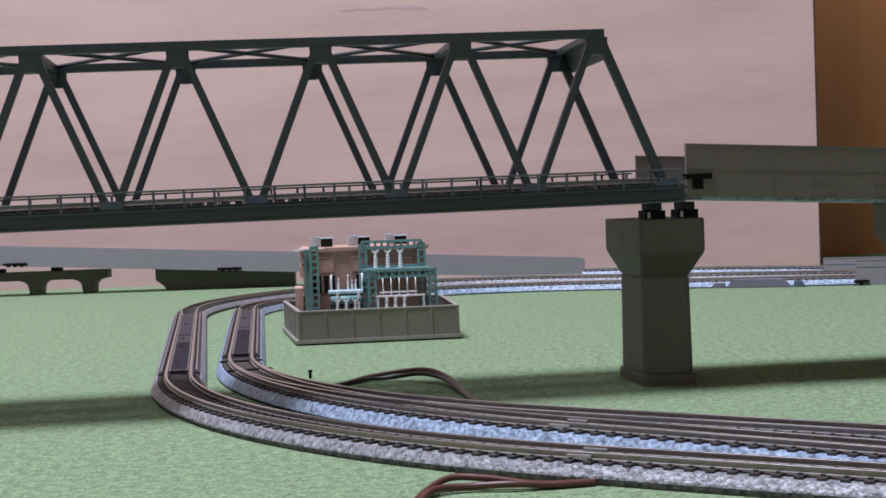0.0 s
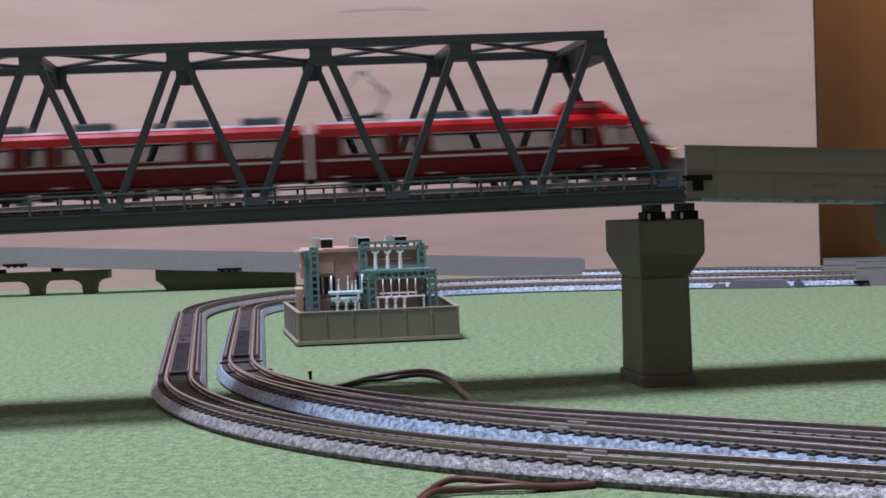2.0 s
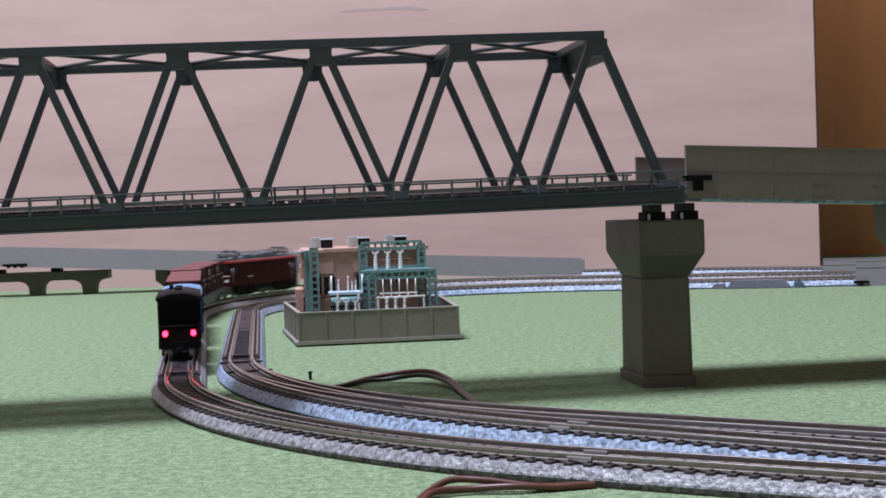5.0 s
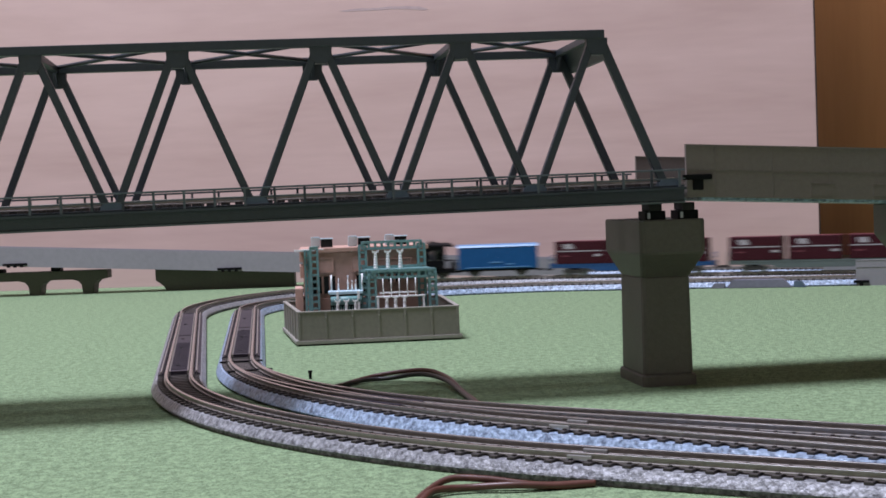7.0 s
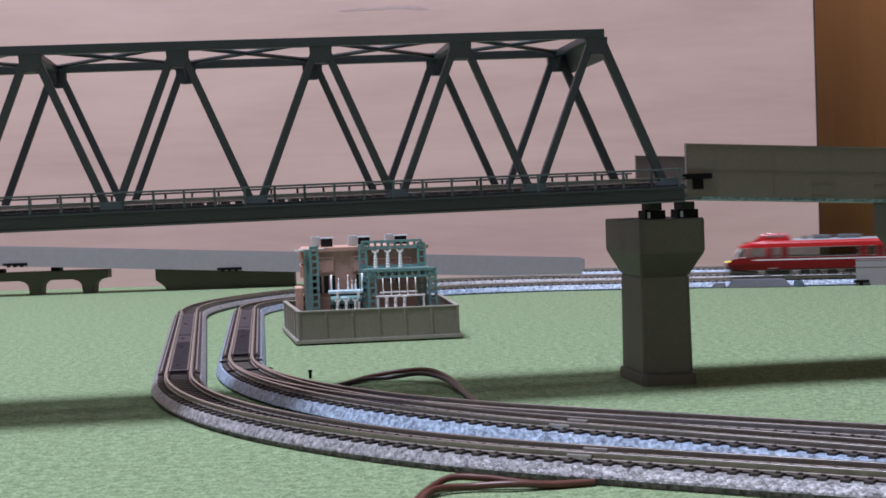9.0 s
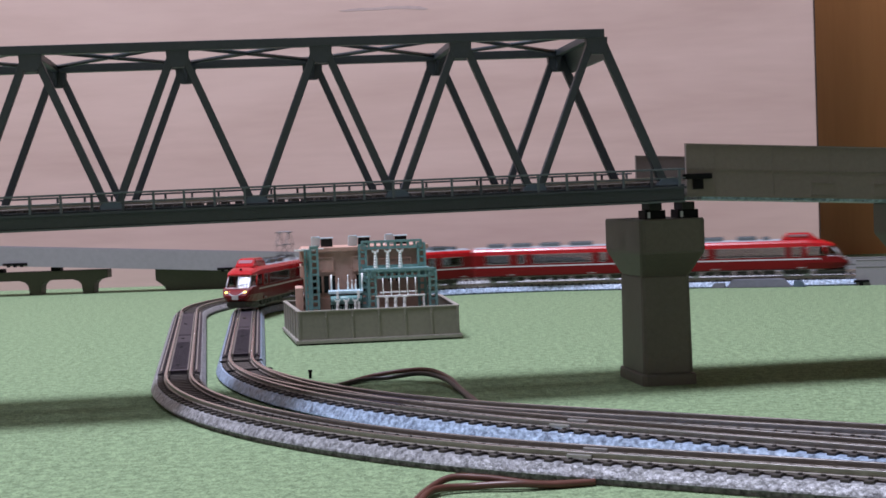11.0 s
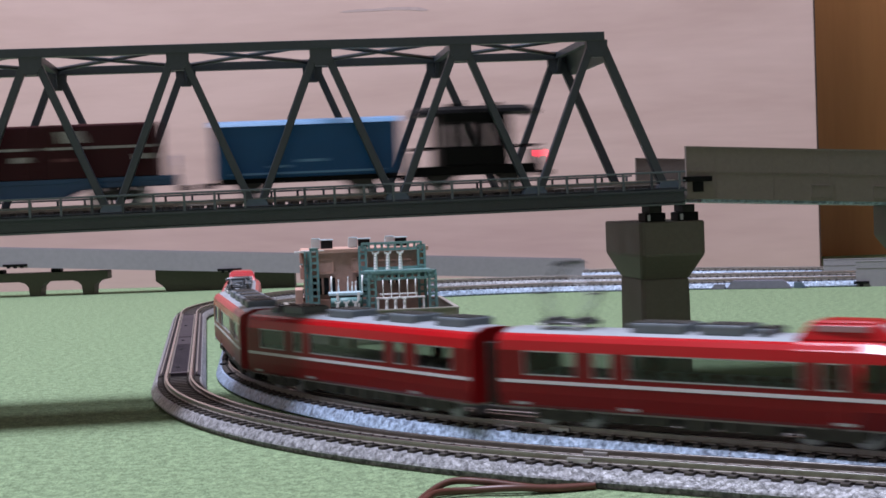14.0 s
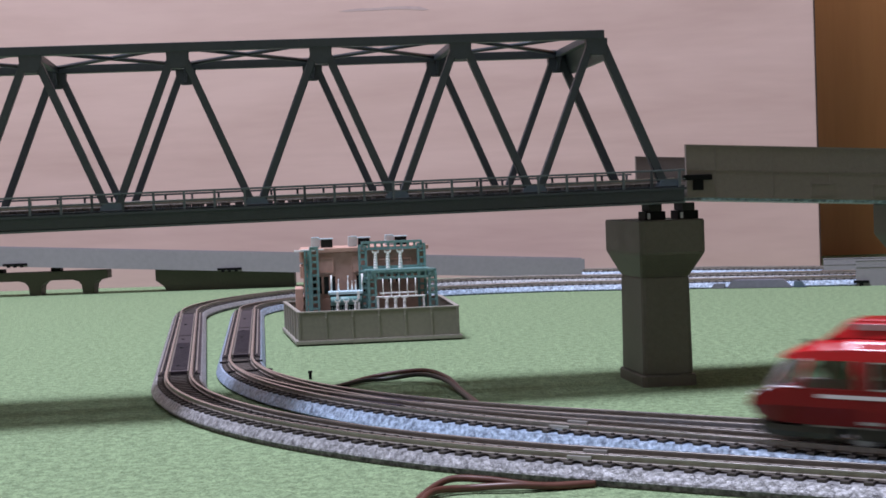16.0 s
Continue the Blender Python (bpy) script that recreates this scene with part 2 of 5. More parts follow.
OUT_SEGS = [("L", 1530), ("A", 281.8, 49.9), ("L", 332.5), ("A", 241.9, 51.8), ("A", 169.2, 67.1), ("L", 225), ("A", 400, -6.4), ("L", 60)]
IN_SEGS = [("L", 1000), ("A", 250, 16.0), ("L", 130), ("A", 309.0, 45.0), ("L", 282.9), ("A", 117.5, 49.8), ("A", 193.0, 60.8), ("L", 60)]
OUT_LOW, OUT_LINE, OUT_HIGH = full_line(316.1 + 1200 * math.cos(radians(30.9)), 173.9 - 1200 * math.sin(radians(30.9)), 149.1, OUT_SEGS, 152, BR["W"] / 2 - HALF)
_d = run(0, 0, 158.1, IN_SEGS[:2])[-1]
IN_LOW, IN_LINE, IN_HIGH = full_line(134.5 - _d[0], 309.9 - _d[1], 158.1, IN_SEGS, 130, BR["W"] / 2 + HALF)
_q = run(134.5 - _d[0], 309.9 - _d[1], 158.1, IN_SEGS[:4])[-1]
SIDE_LINE = [(x, y, -0.06, h) for x, y, z, h in run(_q[0], _q[1], math.degrees(_q[3]) + 180, [("A", 258, -49), ("L", 300)])]

# ---- room: unseen walls and ceiling added to bounce warm fill ----
bm = B()
box(bm, -2600, 3000, -1800, 2600, -30, -4)
tagged(part("floor", bm, WOODSHADE), "dark wooden floor under the felt mat", "floor", kind="structure")
for nm, b in (("wall_south", (-2600, 3000, -1880, -1800, -4, 2300)), ("wall_west", (-2680, -2600, -1800, 2600, -4, 2300)),
              ("wall_east", (3000, 3080, -1800, 2600, -4, 2300)), ("wall_north", (-2600, 3000, 2600, 2680, -4, 2300))):
    tagged(part(nm, box(B(), *b), BOUNCEPLASTER), "plain unseen room wall, tinted warm for the bounced light", "wall", kind="structure")
tagged(part("ceiling", box(B(), -2600, 3000, -1800, 2600, 2300, 2360), BOUNCEPLASTER), "plain unseen room ceiling, tinted warm for the bounced light", "ceiling", kind="structure")
cl = thing("ceiling_lamp", mmpose(-500, 420, 2300), "round white ceiling lamp fixed overhead", "lamp")
bm = B()
bmesh.ops.create_cone(bm, cap_ends=True, segments=48, radius1=410, radius2=430, depth=60, matrix=Matrix.Translation((0, 0, -32)))
part("housing", bm, WHITEP, cl)

# felt mat: one sheet with a slightly uneven surface
bm = B()
n1, n2 = 130, 120
grid = [[bm.verts.new((-1500 + 3200 * i / n1, -900 + 2360 * j / n2, 0.12 * noise.noise(Vector((i * 0.35, j * 0.35, 0))) - 0.12)) for i in range(n1 + 1)] for j in range(n2 + 1)]
for j in range(n2):
    for i in range(n1):
        bm.faces.new((grid[j][i], grid[j][i + 1], grid[j + 1][i + 1], grid[j + 1][i]))
tagged(part("ground", bm, CARPET, smooth=True), "pale green fuzzy felt mat covering the floor", "mat", kind="structure")

# plywood board behind, leaning on nothing: it stands on the floor
board = thing("plywood_board", mmpose(318, 1222, 0, 0, 0, -6.5), "large pale pinkish plywood board standing upright behind the mat", "board")
bm = box(B(), -1500, 0, 0, 12, -2, 620, 0.8)
part("panel", bm, PLY, board)
bm = box(B(), 0.2, 1.2, 0.6, 11.4, -2, 619)
part("edge_strip", bm, WOODSHADE, board, "thin dark strip along the board edge")
bm = B()
edge = [(-404, 0.0), (-396, 1.0), (-384, 1.6), (-372, 1.2), (-360, 1.9), (-345, 1.5), (-333, 0.6), (-325, -2.0), (-329, -3.0), (-342, -1.4), (-356, -0.6), (-371, -0.9), (-386, -0.7), (-398, -0.9)]
prism(bm, [(x, 235 + z) for x, z in edge], "y", -0.12, -0.02)
part("scuff", bm, SCUFF, board, "faint grey scuff mark")
cup = thing("brown_cupboard", mmpose(352, 1420, -4, 0, 0, -4), "brown wood veneer cupboard standing behind the board", "cupboard")
# Added dark panel: stands in for the shade beside the door.
part("gap_shade_panel", box(B(), -60, 0, 3, 420, 0, 900, 1), WOODSHADE, cup, "dark panel standing in for the shade in the gap")
part("door", box(B(), 2, 620, 0, 20, 0, 880, 2), DOORWOOD, cup)
part("body", box(B(), 1, 640, 22, 420, 0, 900, 1), DOORWOOD, cup)


# ---- track ----
def bed_profile(u):
    """Moulded ballast shoulder, undercut at its foot up to the height u to make a dark shadow line."""
    return [(-8.5, -0.4), (-8.5, u), (-10.1, u), (-9.9, u + 0.5), (-8.4, 4.0), (8.4, 4.0), (9.9, u + 0.5), (10.1, u), (8.5, u), (8.5, -0.4)]


def rails(bm_side, bm_top, pts, z0):
    for o in (-4.5, 4.5):
        sweep(bm_side, pts, [(o - 0.75, z0), (o - 0.75, z0 + 0.3), (o - 0.3, z0 + 0.5), (o - 0.3, z0 + 1.2), (o - 0.5, z0 + 1.3), (o - 0.5, z0 + 1.72), (o + 0.5, z0 + 1.72), (o + 0.5, z0 + 1.3), (o + 0.3, z0 + 1.2), (o + 0.3, z0 + 0.5), (o + 0.75, z0 + 0.3), (o + 0.75, z0)])
        sweep(bm_top, pts, [(o - 0.46, z0 + 1.73), (o - 0.3, z0 + 1.82), (o + 0.3, z0 + 1.82), (o + 0.46, z0 + 1.73)])


SLEEPER_ME = None


def sleeper_mesh():
    bm = B()
    box(bm, -1.0, 1.0, -7.7, 7.7, 3.7, 4.72, 0.12)
    for o in (-4.5, 4.5):
        for q in (-1.25, 1.25):
            box(bm, -0.45, 0.45, o + q - 0.35, o + q + 0.35, 4.7, 5.15)
    bmesh.ops.scale(bm, vec=(0.001,) * 3, verts=bm.verts)
    me = bpy.data.meshes.new("sleeper")
    bm.to_mesh(me)
    bm.free()
    me.materials.append(SLEEPER)
    return me


def track(name, pts, label, near, base=True, step=5.0, bed=None, under=0.8):
    """A length of track on a moulded ballast bed; near = stretch of it whose sleepers are single parts."""
    global SLEEPER_ME
    SLEEPER_ME = SLEEPER_ME or sleeper_mesh()
    ob = thing(name, Matrix(), label, "track", "model railway tracks")
    if base:
        part("ballast_bed", sweep(B(), pts, bed_profile(under)), bed or BALLAST, ob, "grey speckled ballast shoulder")
        part("bed_top", sweep(B(), pts, [(-4.3, 3.9), (-4.2, 4.12), (4.2, 4.12), (4.3, 3.9)]), BEDTOP, ob)
    a, b = B(), B()
    rails(a, b, pts, 4.68)
    part("rail", a, RAIL, ob, "brown rail sides")
    part("rail_head", b, RAILTOP, ob, "shiny worn rail heads")
    cum = lengths(pts)
    s, rest, count = 2.0, [], 0
    while s < cum[-1]:
        x, y, z, h = at(pts, cum, s)
        if near[0] < s < near[1] and count < 300:
            shared("sleeper", SLEEPER_ME, ob, Matrix.Translation((x / 1000, y / 1000, z / 1000)) @ Matrix.Rotation(h, 4, "Z"))
            count += 1
        else:
            rest.append((x, y, z, h))
        s += step
    if rest:
        vs, fs = [], []
        sv = [v.co.copy() for v in SLEEPER_ME.vertices]
        sf = [tuple(p.vertices) for p in SLEEPER_ME.polygons]
        for x, y, z, h in rest:
            k = len(vs)
            m = Matrix.Translation((x / 1000, y / 1000, z / 1000)) @ Matrix.Rotation(h, 4, "Z")
            vs += [m @ c for c in sv]
            fs += [tuple(i + k for i in f) for f in sf]
        me = bpy.data.meshes.new("sleepers")
        me.from_pydata(vs, [], fs)
        me.materials.append(SLEEPER)
        o = new("far_sleepers", me)
        o.parent = ob
        tagged(o, kind="stuff")
    return ob


def cut(pts, s0, s1):
    cum = lengths(pts)
    inner = [p for p, c in zip(pts, cum) if s0 < c < s1]
    return [at(pts, cum, s0)] + inner + [at(pts, cum, s1)]


out_track = track("outer_track", OUT_LOW + [p for p in OUT_HIGH[1:] if p[2] <= 0.01], "brown sleepered model track on grey ballast, bending over the mat", (1340, 2840), bed=BALLASTGREY, under=1.5)
in_track = track("inner_track", IN_LOW + [p for p in IN_HIGH[1:] if p[2] <= 0.01], "brown sleepered model track on pale ballast inside the bend", (1000, 2500))
side_track = track("siding_track", SIDE_LINE, "brown siding track branching off through a turnout", (0, 500))


def plates(ob, pts, s0, s1):
    """Rerailing plates laid between and beside the rails on the straight."""
    seg = cut(pts, s0, s1)
    part("centre_plate", sweep(B(), seg, [(-3.1, 4.2), (-3.1, 6.1), (3.1, 6.1), (3.1, 4.2)]), PLUM, ob, "purple-brown rerailing plate")
    for o in (-1, 1):
        part("side_plate", sweep(B(), seg, sorted([(o * 5.9, 4.2), (o * 5.9, 5.5), (o * 7.9, 5.0), (o * 7.9, 4.2)], key=lambda p: 0)), PLUM, ob)
        part("guard_rail", sweep(B(), seg, [(o * 3.4 - 0.2, 4.2), (o * 3.4 - 0.2, 6.25), (o * 3.4 + 0.2, 6.25), (o * 3.4 + 0.2, 4.2)]), RAIL, ob)
        part("guard_rail", sweep(B(), seg, [(o * 6.6 - 0.25, 4.2), (o * 6.6 - 0.25, 6.2), (o * 6.6 + 0.25, 6.2), (o * 6.6 + 0.25, 4.2)]), RAIL, ob)
    cum = lengths(seg)
    rib = B()
    box(rib, -0.35, 0.35, -2.9, 2.9, 6.02, 6.32, 0.08)
    first = None
    for k in range(26):
        x, y, z, h = at(seg, cum, 6 + k * 4.4)
        m = mmpose(x, y, 0, 0, 0, math.degrees(h))
        if first:
            shared("tread", first.data, ob, m)
        else:
            first = part("tread", rib, PLUM, ob, m=m)
    for f in (0.06, 0.3, 0.44, 0.72):
        x, y, z, h = at(seg, cum, cum[-1] * f)
        part("screw", rod(B(), [(0, 0.6, 6.0), (0, 0.6, 6.45)], 0.75, 10), BLACK, ob, m=mmpose(x, y, 0, 0, 0, math.degrees(h)))
    for f in (0.02, 0.5, 0.98):
        x, y, z, h = at(seg, cum, cum[-1] * f)
        part("joint_bar", box(B(), -0.6, 0.6, -3.0, 3.0, 6.05, 6.3, 0.1), BLACK, ob, m=mmpose(x, y, 0, 0, 0, math.degrees(h)))


s_out, s_in = 1530 + 281.8 * radians(49.9), 1000 + 250 * radians(16) + 130 + 309.0 * radians(45.0)
plates(out_track, OUT_LOW, s_out + 6, s_out + 318)
plates(in_track, IN_LOW, s_in + 6, s_in + 274)

part("turnout_plate", sweep(B(), cut(SIDE_LINE, 118, 172), [(-6.6, 4.2), (-6.6, 5.3), (6.6, 5.3), (6.6, 4.2)]), PLUM, side_track, "flat purple-brown turnout plate")
for ob, ln, s0 in ((in_track, IN_LOW, 1199.0), (in_track, IN_LOW, 1090.0), (out_track, OUT_LOW, 1530.0)):
    x, y, z, h = at(ln, lengths(ln), s0)
    for o in (-4.5, 4.5):
        part("rail_joiner", box(B(), -3.2, 3.2, o - 1.0, o + 1.0, 4.7, 5.9, 0.2), STRIPEGREY, ob, "pale metal rail joiner", m=mmpose(x, y, z, 0, 0, math.degrees(h)))
for s0 in (12, 46):
    x, y, z, h = at(SIDE_LINE, lengths(SIDE_LINE), s0)
    part("tie_bar", box(B(), -1.2, 1.2, -8.6, 8.6, 4.75, 5.35, 0.2), BLACK, side_track, "black turnout tie bar", m=mmpose(x, y, z, 0, 0, math.degrees(h)))

# ---- truss bridge ----
BM = mmpose(BR["x"], BR["y"], BR["z"], 0, -BR["g"], BR["a"])
P, H, W = BR["P"], BR["H"], BR["W"]
bridge = thing("truss_bridge", BM, "dark green double-track plastic truss bridge with railings", "bridge")
K0, K1 = -5, 2
UL, UR = K0 * P, K1 * P


def gusset(u, w, z, up):
    s = -1 if up else 1
    pts = [(u - 3.6, z), (u + 3.6, z), (u + 3.4, z + s * 3.4), (u + 1.7, z + s * 5.6), (u - 1.7, z + s * 5.6), (u - 3.4, z + s * 3.4)]
    return prism(B(), pts, "y", w - 1.55, w + 1.55, 0.15)


for w in (0.0, W):
    part("top_chord", box(B(), UL + P / 2 - 2.4, UR - P / 2 + 2.6, w - 1.7, w + 1.7, H - 1.45, H + 1.45, 0.25), TRUSS, bridge)
    for k in range(K0, K1):
        c = (k + 0.5) * P
        for s in (-1, 1):
            e = (k == K0 and s < 0) or (k == K1 - 1 and s > 0)
            d = strut(B(), (c + s * 0.9, w, H - 0.5), (c + s * (P / 2 - 1.7), w, -1.0), 2.9 if e else 2.45, 2.7)
            bmesh.ops.bevel(d, geom=d.edges[:], offset=0.25, segments=1, affect="EDGES")
            part("end_post" if e else "diagonal", d, TRUSS, bridge)
        part("top_gusset", gusset(c, w, H - 1.2, True), TRUSS, bridge)
    for k in range(K0, K1 + 1):
        part("bottom_gusset", prism(B(), [(k * P - 3.8, -2.6), (k * P + 3.8, -2.6), (k * P + 3.6, -0.6), (k * P + 2.2, 0.5), (k * P - 2.2, 0.5), (k * P - 3.6, -0.6)], "y", w - 1.9, w + 1.9, 0.15), BLUEPLATE, bridge, "blue-grey node plate")
    o = -1 if w == 0 else 1
    part("bottom_chord", box(B(), UL - 4, UR + 5, w - 1.8, w + 1.8, -7.0, -2.2, 0.3), TRUSS, bridge)
    part("chord_flange", box(B(), UL - 4, UR + 5, w - 2.3, w + 2.3, -7.7, -7.02, 0.15), TRUSSLT, bridge)
    part("chord_flange", box(B(), UL - 4, UR + 5, w - 2.2, w + 2.2, -2.18, -1.7, 0.12), TRUSS, bridge)
    # walkway railing outside the truss
    rw = w + o * 3.3
    part("walkway", box(B(), UL - 4, UR + 5, min(w + o * 1.9, w + o * 4.2), max(w + o * 1.9, w + o * 4.2), -3.2, -2.4), TRUSS, bridge)
    part("handrail", box(B(), UL - 4, UR + 5, rw - 0.3, rw + 0.3, 3.0, 3.65, 0.1), TRUSSLT, bridge, "thin paler handrail")
    part("mid_rail", box(B(), UL - 4, UR + 5, rw - 0.2, rw + 0.2, 0.2, 0.6), TRUSSLT, bridge)
    u = UL - 3
    while u < UR + 5:
        part("railing_post", box(B(), u - 0.4, u + 0.4, rw - 0.35, rw + 0.35, -2.4, 3.2), TRUSSLT if int(u) % 3 else TRUSS, bridge)
        u += 9.55

for k in range(K0, K1):
    c = (k + 0.5) * P
    part("top_strut", box(B(), c - 1.1, c + 1.1, 1.7, W - 1.7, H - 1.3, H + 1.0, 0.2), TRUSS, bridge)
    part("knee_brace", prism(B(), [(1.7, H - 1.4), (1.7, H - 6), (6, H - 1.4)], "x", c - 0.6, c + 0.6), TRUSS, bridge)
    part("knee_brace", prism(B(), [(W - 1.7, H - 1.4), (W - 1.7, H - 6), (W - 6, H - 1.4)], "x", c - 0.6, c + 0.6), TRUSS, bridge)
    if k < K1 - 1:
        for a, b in ((1.7, W - 1.7), (W - 1.7, 1.7)):
            x = B()
            d = Vector((c + P, b, H + 0.3)) - Vector((c, a, H + 0.3))
            rod(x, [(c, a, H + 0.2 + 0.3 * (a > b)), (c + P, b, H + 0.2 + 0.3 * (a > b))], 0.75, 6)
            part("lateral_brace", x, TRUSS, bridge)
for c, s in ((UL + P / 2, -1), (UR - P / 2, 1)):
    part("portal_plate", prism(B(), [(c + s * 1.2, H + 1.2), (c + s * 2.6, H + 1.2), (c + s * 6.0, H - 7.5), (c + s * 4.6, H - 7.5)], "y", 1.7, W - 1.7, 0.1), TRUSS, bridge)
# open floor: cross beams at the nodes and midway, stringers under the rails
for k in range(2 * K0, 2 * K1 + 1):
    part("floor_beam", box(B(), k * P / 2 - 1.2, k * P / 2 + 1.2, 1.85, W - 1.85, -6.6, -3.9, 0.15), DECK, bridge)
for w in (W / 2 - HALF, W / 2 + HALF):
    for o in (-4.5, 4.5):
        part("stringer", box(B(), UL - 4, UR + 5, w + o - 1.1, w + o + 1.1, -5.6, -3.62, 0.1), DECK, bridge)
for c, hw in ((5.0, 2.6), (W / 2, 7.4), (W - 5.0, 2.6)):
    part("floor_strip", box(B(), UL - 4, UR + 5, c - hw, c + hw, -3.88, -3.62, 0.05), DECK, bridge)
for w in (W / 2 - HALF, W / 2 + HALF):
    n = int((UR - UL + 8) / 4.6)
    first = part("sleeper", box(B(), -1.2, 1.2, -8.5, 8.5, -3.58, -0.8, 0.12), SLEEPER, bridge, m=mmpose(UL - 3, w, 0))
    for i in range(1, n):
        shared("sleeper", first.data, bridge, mmpose(UL - 3 + i * 4.6, w, 0))
    a, b = B(), B()
    line = [(UL - 4, w, 0, 0), (UR + 5, w, 0, 0)]
    rails(a, b, line, -0.85)
    part("rail", a, RAIL, bridge)
    part("rail_head", b, RAILTOP, bridge, "shiny rail heads")
    for o in (-3.2, 3.2):
        part("guard_rail", box(B(), UL - 4, UR + 5, w + o - 0.25, w + o + 0.25, -0.78, 0.5), RAIL, bridge)

# ---- viaduct: trough sections beside the bridge ----


def trough(name, pts, label, group, mat=CONCRETE, top=16.5, bottom=-1.2, half=30.7, panel=20.0, far_drop=0.0):
    """A double-track viaduct section: floor slab, two parapets with raised panels; pts run along its middle."""
    ob = thing(name, Matrix(), label, "viaduct", group)
    part("slab", sweep(B(), pts, [(-half + 0.1, bottom), (-half + 0.1, bottom + 3.4), (half - 0.1, bottom + 3.4), (half - 0.1, bottom)]), mat, ob)
    full = top
    for s in (-1, 1):
        top = full - (far_drop if s > 0 else 0)
        q = sorted([s * half, s * (half + 1.6)])
        part("parapet", sweep(B(), pts, [(q[0], bottom), (q[0], top), (q[1], top), (q[1], bottom)]), mat, ob, "grey panelled parapet wall")
        part("coping", sweep(B(), pts, [(q[0] - 0.2, top + 0.02), (q[0] - 0.2, top + 0.5), (q[1] + 0.2, top + 0.5), (q[1] + 0.2, top + 0.02)]), mat, ob)
        f = s * (half + 1.6)
        cum = lengths(pts)
        c = 10.0
        while c < cum[-1] - 1:
            x, y, z, h = at(pts, cum, c)
            part("panel_joint", box(B(), -0.16, 0.16, -0.14, 0.14, bottom + 0.6, top - 0.1), mat, ob, m=mmpose(x - math.sin(h) * f, y + math.cos(h) * f, z, 0, 0, math.degrees(h)))
            c += panel
        part("rib", sweep(B(), pts, [(f - 0.15, top - 8.0), (f - 0.15, top - 7.7), (f + 0.15, top - 7.7), (f + 0.15, top - 8.0)]), mat, ob)
    return ob


def mid_line(u0, u1, n):
    out = []
    a = radians(BR["a"])
    for i in range(n + 1):
        u = u0 + (u1 - u0) * i / n
        x, y, _ = bridge_point(u, W / 2)
        out.append((x, y, climb(u - 96), a))
    return out


right_via = trough("viaduct_section", mid_line(97, 345, 8), "grey plastic viaduct trough carrying the high line", "viaduct sections", top=17.2, bottom=0.1, far_drop=1.8)
trough("viaduct_section", mid_line(UL - 870, UL - 5, 8), "grey plastic viaduct trough carrying the high line", "viaduct sections", top=17.2, bottom=0.1, far_drop=1.8)


MID_HIGH = full_line(342.0, 1001.0, -13.4, [("L", 1)], 141, W / 2)[2]
loop = [p for p in MID_HIGH if 0.5 < p[2] and p[0] > bridge_point(346, 0)[0]]
trough("viaduct_bend", loop, "grey plastic viaduct bend climbing to the bridge", "viaduct sections", half=42.0)
for i in range(4, len(loop), 26):
    x, y, z, h = loop[i]
    if z > 14:
        ob = thing("bend_pier", mmpose(x, y, 0, 0, 0, math.degrees(h)), "olive-grey moulded pier under the viaduct bend", "pier", "bridge piers")
        part("shaft", box(B(), -9, 9, -16, 16, -0.4, z - 1.3, 0.4), PIERM, ob)


def high_track(name, pts):
    track(name, [(x, y, z - 0.4, h) for x, y, z, h in pts], "model track running on the high viaduct", (0, 0))


for nm, ln in (("viaduct_outer_track", OUT_HIGH), ("viaduct_inner_track", IN_HIGH)):
    ex = bridge_point(97, 0)[0]
    right = [p for p in ln if p[2] > 0.01 and p[0] > ex]
    left = [p for p in ln if p[0] < bridge_point(UL - 4, 0)[0] and p[2] > 40]
    high_track(nm, right)
    high_track(nm, left)

for u in (144, 166, 232):
    x, y, _ = bridge_point(u, -1.6)
    m = mmpose(x, y, climb(u - 96), 0, 2.86, BR["a"])
    part("hatch", box(B(), -4, 4, -0.25, 0.05, 1.2, 5.2, 0.1), CONCRETE, right_via, "small raised grey hatch", m=m)
    part("hatch_lintel", box(B(), -4.2, 4.2, -0.4, 0.02, 5.22, 5.6, 0.08), CONCRETE, right_via, m=m)

# coupling lugs where the trough meets the bridge
lug = thing("coupling_lug", mmpose(*bridge_point(99, -1.6), 0, 0, BR["a"]), "black plastic coupling lug between bridge and viaduct", "coupler")
part("bar", box(B(), -3.5, 6.5, -1.2, 0, -0.2, 1.6, 0.2), BLACK, lug)
part("foot", box(B(), 0, 3.5, -1.0, 0, -3.6, -0.22, 0.2), BLACK, lug)


